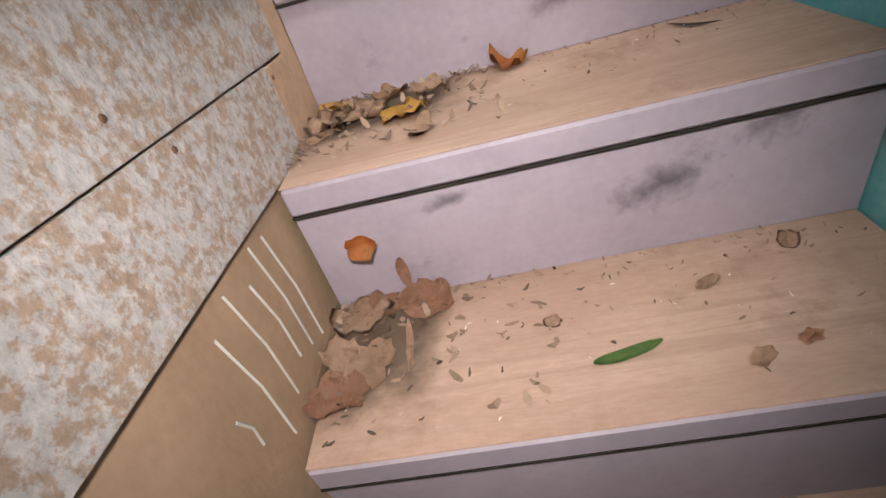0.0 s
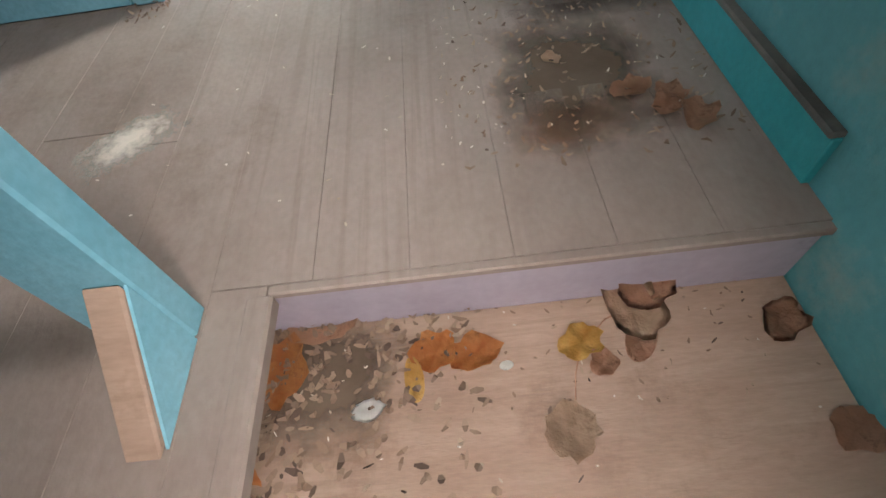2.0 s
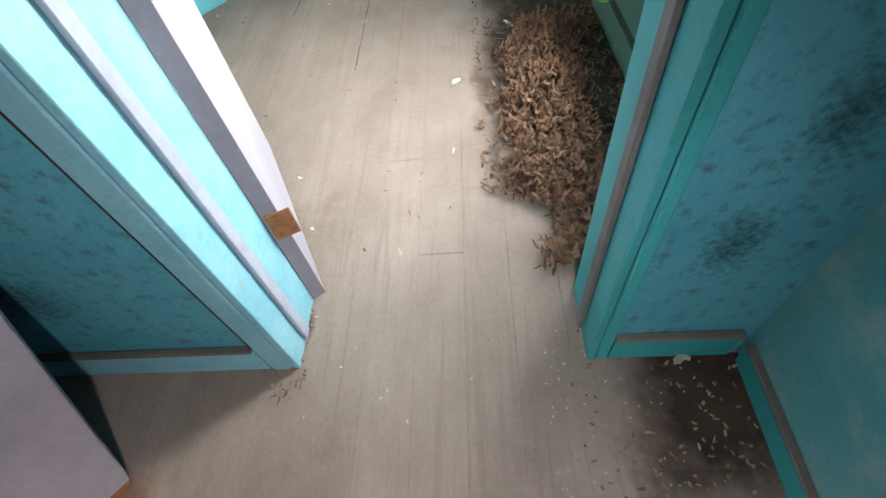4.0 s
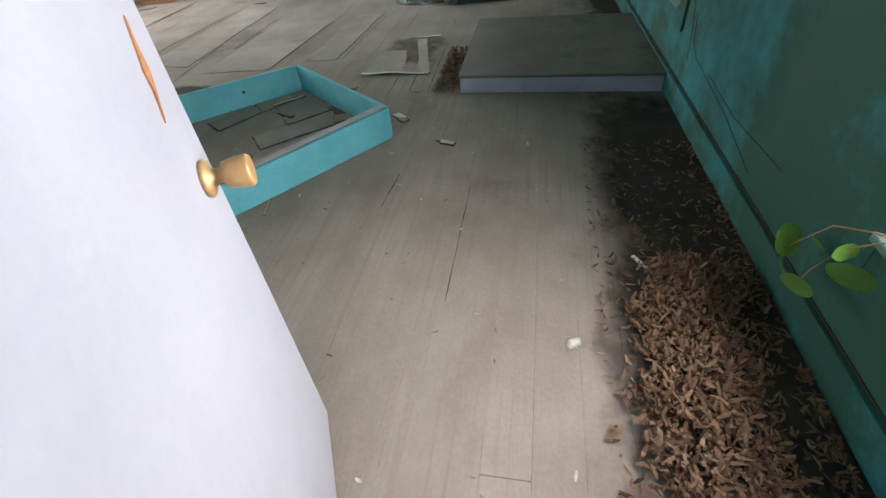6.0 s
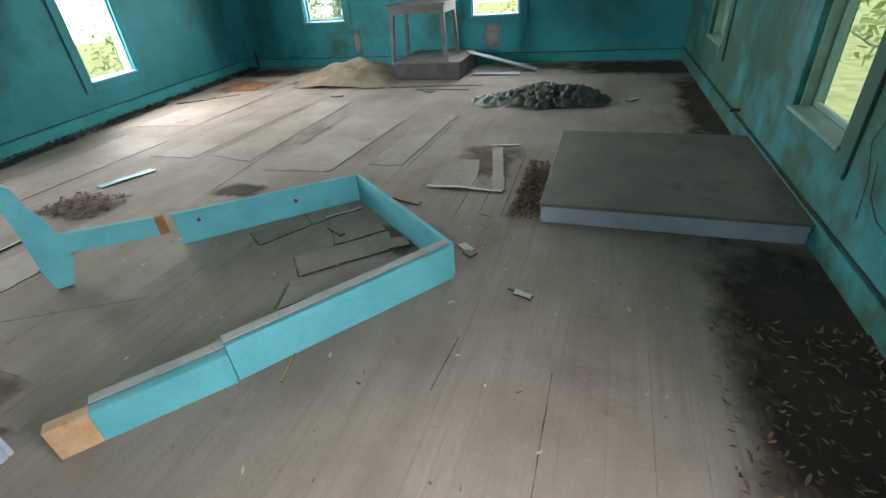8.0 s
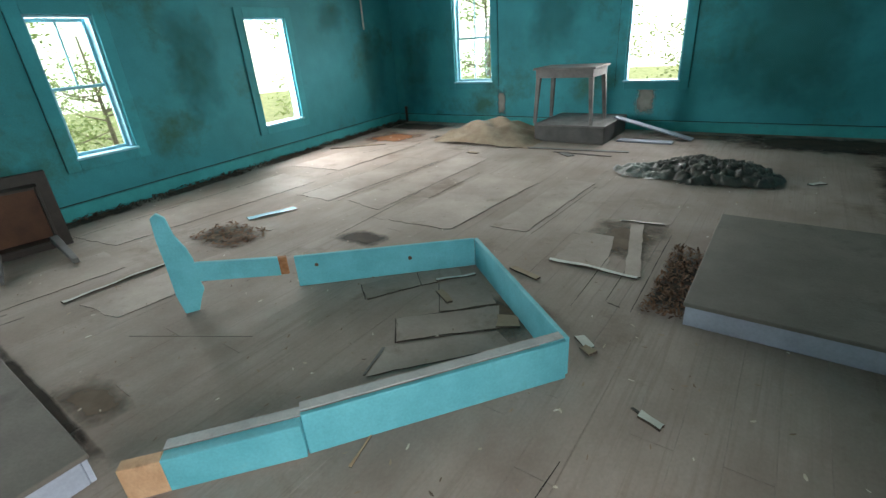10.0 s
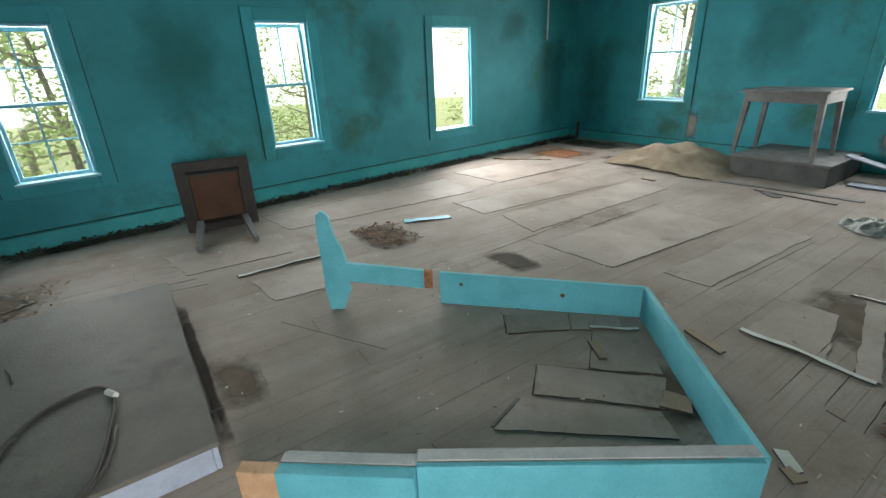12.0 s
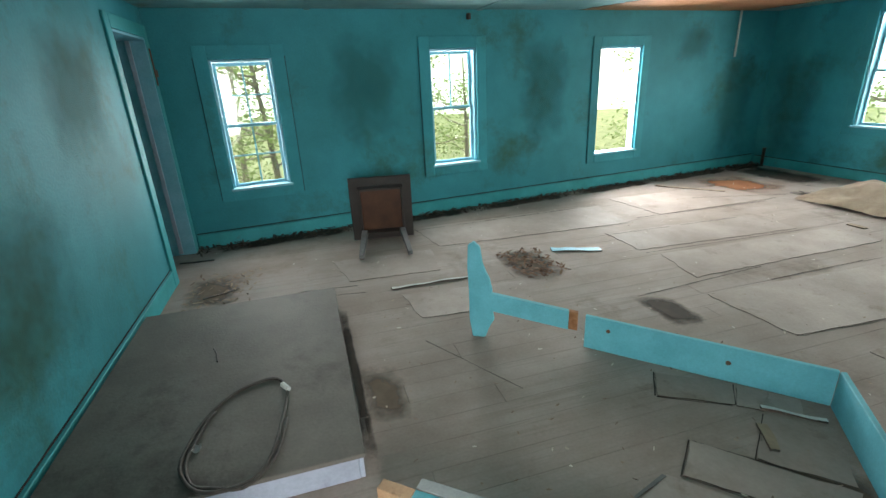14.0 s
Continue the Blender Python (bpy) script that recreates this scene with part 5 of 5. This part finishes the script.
for i in range(n + 1):
    for j in range(m_ + 1):
        u, v = i / n, j / m_
        x, y = -5.35 + 1.5 * u + 0.05 * noise.noise(Vector((v * 6, 0, 1))), 9.5 + 1.2 * v + 0.06 * noise.noise(Vector((u * 6, 3, 1)))
        rise = 0.31 * max(0, math.sin((u * 0.9 + 0.12) * math.pi)) ** 1.2 * max(0.0, math.sin((v * 0.9 + 0.02) * math.pi)) ** 0.8
        grid[i, j] = bm.verts.new((x, y, 0.006 + rise * (0.75 + 0.5 * noise.noise(Vector((u * 5, v * 5, 4)))) + 0.012 * abs(noise.noise(Vector((u * 14, v * 14, 2))))))
for i in range(n):
    for j in range(m_):
        bm.faces.new((grid[i, j], grid[i + 1, j], grid[i + 1, j + 1], grid[i, j + 1]))
tagged(part("paper_sheet", bm, PAPER, None, "", True), "large sheet of brown lining paper buckled up beside the dais", "sheet")

ramp_dir = Vector((-2.12, 10.55, 0.01)) - Vector((-3.1, 10.62, 0.245))
rm = Matrix.Translation((-3.1, 10.62, 0.245)) @ ramp_dir.to_track_quat("X", "Z").to_matrix().to_4x4()
tagged(part("fallen_board", box(0, ramp_dir.length, -0.07, 0.07, 0.0, 0.016, 0.003, rm), BLUEGREY), "pale blue-grey board fallen from the dais to the floor", "board")
tagged(part("fallen_board", box(-2.95, -2.3, 10.25, 10.4, 0.004, 0.02, 0.003), BLUEGREY), "pale blue-grey board lying on the floor by the dais", "board")

loop = [(-3.63, 3.9), (-3.52, 3.965), (-3.3, 3.95), (-3.05, 3.9), (-2.975, 3.8), (-3.0, 3.66), (-3.14, 3.575), (-3.3, 3.59), (-3.42, 3.625), (-3.53, 3.69), (-3.6, 3.77)]
ring = []
for i in range(len(loop)):
    p0, p1, p2, p3 = (Vector(loop[(i + k) % len(loop)]) for k in (-1, 0, 1, 2))
    for f in (0, 0.25, 0.5, 0.75):
        q = 0.5 * (2 * p1 + (p2 - p0) * f + (2 * p0 - 5 * p1 + 4 * p2 - p3) * f * f + (3 * p1 - p0 - 3 * p2 + p3) * f ** 3)
        ring.append((q.x, q.y, 0.141))
cable = thing("cable", "loop of dusty black cable on the low platform", "cable", pose(-3.3, 3.77, 0.132))
bm = tube(ring, 0.008, 8, True)
bm.transform(Matrix.Translation((3.3, -3.77, -0.132)))
part("loop", bm, CABLE, cable, "", True)
bm = tube([(x + 0.014 * math.sin(i), y + 0.02, z) for i, (x, y, z) in enumerate(ring[8:34])], 0.007, 8)
bm.transform(Matrix.Translation((3.3, -3.77, -0.132)))
part("strand", bm, CABLE, cable, "", True)
bm = tube([(-3.55, 3.945, 0.15), (-3.5, 3.975, 0.15)], 0.013, 8)
bm.transform(Matrix.Translation((3.3, -3.77, -0.132)))
part("connector", bm, PALEBIT, cable, "pale connector")
tagged(part("plaster_crumb", leaf_mesh(0.05, 0.035, 5, 0.8, 130), PALEBIT), "pale plaster crumb on the platform", "crumb").matrix_world = pose(-3.234, 3.62, 0.135)
tagged(part("twig", tube([(-4.05, 3.56, 0.138), (-3.98, 3.585, 0.142), (-3.9, 3.6, 0.137)], 0.004, 6), DARKWOOD), "short dark twig on the platform", "twig")

pipe = thing("floor_pipe", "black iron pipe stub rising from the floor corner", "pipe", pose(-6.97, 10.88, 0))
part("pipe", lathe([(0.022, 0.002), (0.022, 0.25), (0.027, 0.252), (0.027, 0.275), (0.018, 0.277)], 14), CABLE, pipe, "", True)
drop = thing("hanging_pipe", "white pipe hanging from the ceiling in the corner", "pipe", pose(-7.06, 10.122, 0))
part("pipe", lathe([(0.012, 1.595), (0.014, 1.585), (0.014, CEIL_Z - 0.002)], 12), PALEBIT, drop, "", True)
tagged(part("wall_hook", box(-0.02, 0.02, -0.05, -0.001, 2.07, 2.13, 0.008, along(NL, FL)[0] @ Matrix.Translation((3.05, 0, 0))), CABLE), "small black fitting high on the wall", "fitting")
hinge = thing("old_hinge", "black strap hinge on the teal doorway casing", "hinge")
part("strap", box(-6.36, -6.33, 3.049, 3.056, 1.55, 1.85, 0.002), IRON, hinge)
part("plate", box(-6.4, -6.31, 3.0565, 3.062, 1.62, 1.68, 0.002), IRON, hinge)
ragged("ceiling_hole", "brown boards bared where the ceiling has fallen", [(-7.05, 7.4), (-7.1, 10.4), (-6.0, 10.5), (-5.6, 9.2), (-6.1, 7.8)], CEIL_Z - 0.004, RAWWOOD, "ceiling", 0.0035, 0.03, 140, 0, "structure")
for x0, x1, y in ((-6.9, -3.0, 6.2), (-6.7, -2.4, 4.4)):
    tagged(part("ceiling_batten", box(x0, x1, y - 0.03, y + 0.03, CEIL_Z - 0.012, CEIL_Z - 0.002, 0.003), CEIL), "pale ceiling batten", "batten", kind="structure")

# ---------------------------------------------------------------- outdoors
tagged(part("ground", box(-900, 900, -900, 900, -3.6, -3.4, 0), EARTH), "leaf-strewn woodland ground", "ground", kind="structure")


def tree(x, y, height, seed):
    r = random.Random(seed)
    t = thing("tree", "young broadleaf tree with a thin trunk and pale green leaves", "tree", pose(x, y, -3.4), "trees round the house")
    lean = (r.uniform(-0.5, 0.5), r.uniform(-0.5, 0.5))
    spine = [(lean[0] * f * f, lean[1] * f * f, height * f) for f in (0, 0.2, 0.4, 0.6, 0.8, 1.0)]
    trunk = tube(spine, 0.11, 8, False, 0.2)
    limbs = []
    for k in range(14):
        f = r.uniform(0.25, 0.95)
        base = Vector((lean[0] * f * f, lean[1] * f * f, height * f))
        a, l = r.uniform(0, math.tau), r.uniform(0.9, 2.2) * (1.2 - f * 0.6)
        tip = base + Vector((math.cos(a) * l, math.sin(a) * l, r.uniform(0.1, 0.9)))
        mid = (base + tip) / 2 + Vector((0, 0, -0.1))
        limbs.append((base, mid, tip))
        b = tube([base, mid, tip], 0.028, 5, False, 0.3)
        me = bpy.data.meshes.new("limb")
        b.to_mesh(me)
        b.free()
        trunk.from_mesh(me)
        bpy.data.meshes.remove(me)
    part("trunk", trunk, BARK, t)
    verts, faces = [], []
    for base, mid, tip in limbs:
        for _ in range(95):
            f = r.uniform(0.2, 1.1)
            p = base.lerp(tip, f) + Vector((r.gauss(0, 0.28), r.gauss(0, 0.28), r.gauss(0, 0.22)))
            u = Vector((r.uniform(-1, 1), r.uniform(-1, 1), r.uniform(-0.6, 0.3))).normalized()
            w = u.orthogonal().normalized() * r.uniform(0.025, 0.045)
            u *= r.uniform(0.05, 0.09)
            k = len(verts)
            verts += [p - u, p + w, p + u, p - w]
            faces.append((k, k + 1, k + 2, k + 3))
    me = bpy.data.meshes.new("crown")
    me.from_pydata(verts, [], faces)
    me.materials.append(FOLIAGE)
    new("crown", me).parent = t


trees = random.Random(11)
for x, y in ((-12.5, 3.6), (-13.9, 5.4), (-15.6, 4.4), (-11.4, 12.6), (-16.5, 7.8), (-17.4, 5.8), (-17.0, 9.6), (-8.4, 16.2), (-6.6, 15.6), (-5.2, 17.8), (-6.4, 19.2), (-0.4, 17.4), (-3.4, 20.4), (-9.8, 18.6), (2.6, 4.2), (2.9, 6.8), (3.4, 9.4), (4.4, 5.6), (2.4, 11.4), (4.2, 8.0), (-12.8, 1.8), (-14.2, 2.6)):
    tree(x, y, trees.uniform(5.0, 8.5), trees.randrange(10000))

b = bmesh.new()
n = 48
low = [b.verts.new((70 * math.cos(k * math.tau / n), 70 * math.sin(k * math.tau / n), -4)) for k in range(n)]
high = [b.verts.new((70 * math.cos(k * math.tau / n), 70 * math.sin(k * math.tau / n), 34)) for k in range(n)]
for k in range(n):
    b.faces.new((low[k], low[(k + 1) % n], high[(k + 1) % n], high[k]))
# the ring glows by itself to give the distance its brightness
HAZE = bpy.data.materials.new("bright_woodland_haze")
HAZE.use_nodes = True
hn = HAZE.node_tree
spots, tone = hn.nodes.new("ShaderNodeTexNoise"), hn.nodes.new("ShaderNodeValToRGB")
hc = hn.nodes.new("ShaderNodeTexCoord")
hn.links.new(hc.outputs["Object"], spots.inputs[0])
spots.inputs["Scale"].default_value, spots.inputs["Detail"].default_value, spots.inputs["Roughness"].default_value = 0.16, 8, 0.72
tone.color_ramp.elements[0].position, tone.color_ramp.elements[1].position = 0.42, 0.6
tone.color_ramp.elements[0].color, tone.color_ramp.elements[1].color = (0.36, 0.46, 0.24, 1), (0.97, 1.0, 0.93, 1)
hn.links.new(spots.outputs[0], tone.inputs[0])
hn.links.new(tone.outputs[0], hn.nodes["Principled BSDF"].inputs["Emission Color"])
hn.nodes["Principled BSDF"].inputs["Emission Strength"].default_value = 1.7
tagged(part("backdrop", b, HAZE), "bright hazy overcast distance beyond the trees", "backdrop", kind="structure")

# thin cracks and a loose wire on the shaded wall
for pts in (((3.0, 0.55), (2.95, 0.42), (2.85, 0.36), (2.3, 0.3), (1.9, 0.22)), ((3.1, 0.9), (3.06, 0.7), (3.1, 0.6), (3.02, 0.48), (2.98, 0.3)), ((2.6, 0.36), (2.2, 0.33), (1.7, 0.36))):
    m, _ = along(NR, FR)
    b = tube([m @ Vector((s_, 0.0025, z_)) for s_, z_ in pts], 0.0014, 5)
    tagged(part("wall_crack", b, DARK), "thin black crack in the teal plaster", "crack", kind="structure")
tagged(part("wall_spigot", lathe([(0.012, 0.0), (0.012, 0.05), (0.02, 0.052), (0.02, 0.07), (0.008, 0.072)], 10), IRON), "short black pipe stub low on the wall", "pipe").matrix_world = along(NR, FR)[0] @ pose(5.0, 0.001, 0.2, -90, 0, 0)

# ---------------------------------------------------------------- floor boards, one by one
rng = random.Random(5)
x, row = 0.0, 0
while x > -7.3:
    width = 0.147 + rng.uniform(-0.004, 0.004)
    y = -2.0 if x - width < -0.8 else 1.885
    if x - width < -0.8 < x:
        y = -2.0
    end = 11.3
    while y < end - 0.02:
        stop = min(end, y + rng.uniform(2.6, 4.6))
        if end - stop < 0.6:
            stop = end
        sag = rng.uniform(-0.0006, 0.0006)
        x0, x1 = x - width + 0.0003, x - 0.0003
        cut = x1 > -0.8 and x0 < -0.8 and y < 1.8
        if cut:
            part("plank", box(x0, -0.801, y + 0.001, 1.884, -0.022, sag, 0.0007), DUST, floor)
            y = 1.885
            stop = max(stop, 3.2)
        if stop > 1.885 or x1 <= -0.8:
            board = part("plank", box(x0, x1, y + 0.001, stop - 0.001, -0.022, sag, 0.0007), DUST, floor)
        y = stop
    x -= width
    row += 1
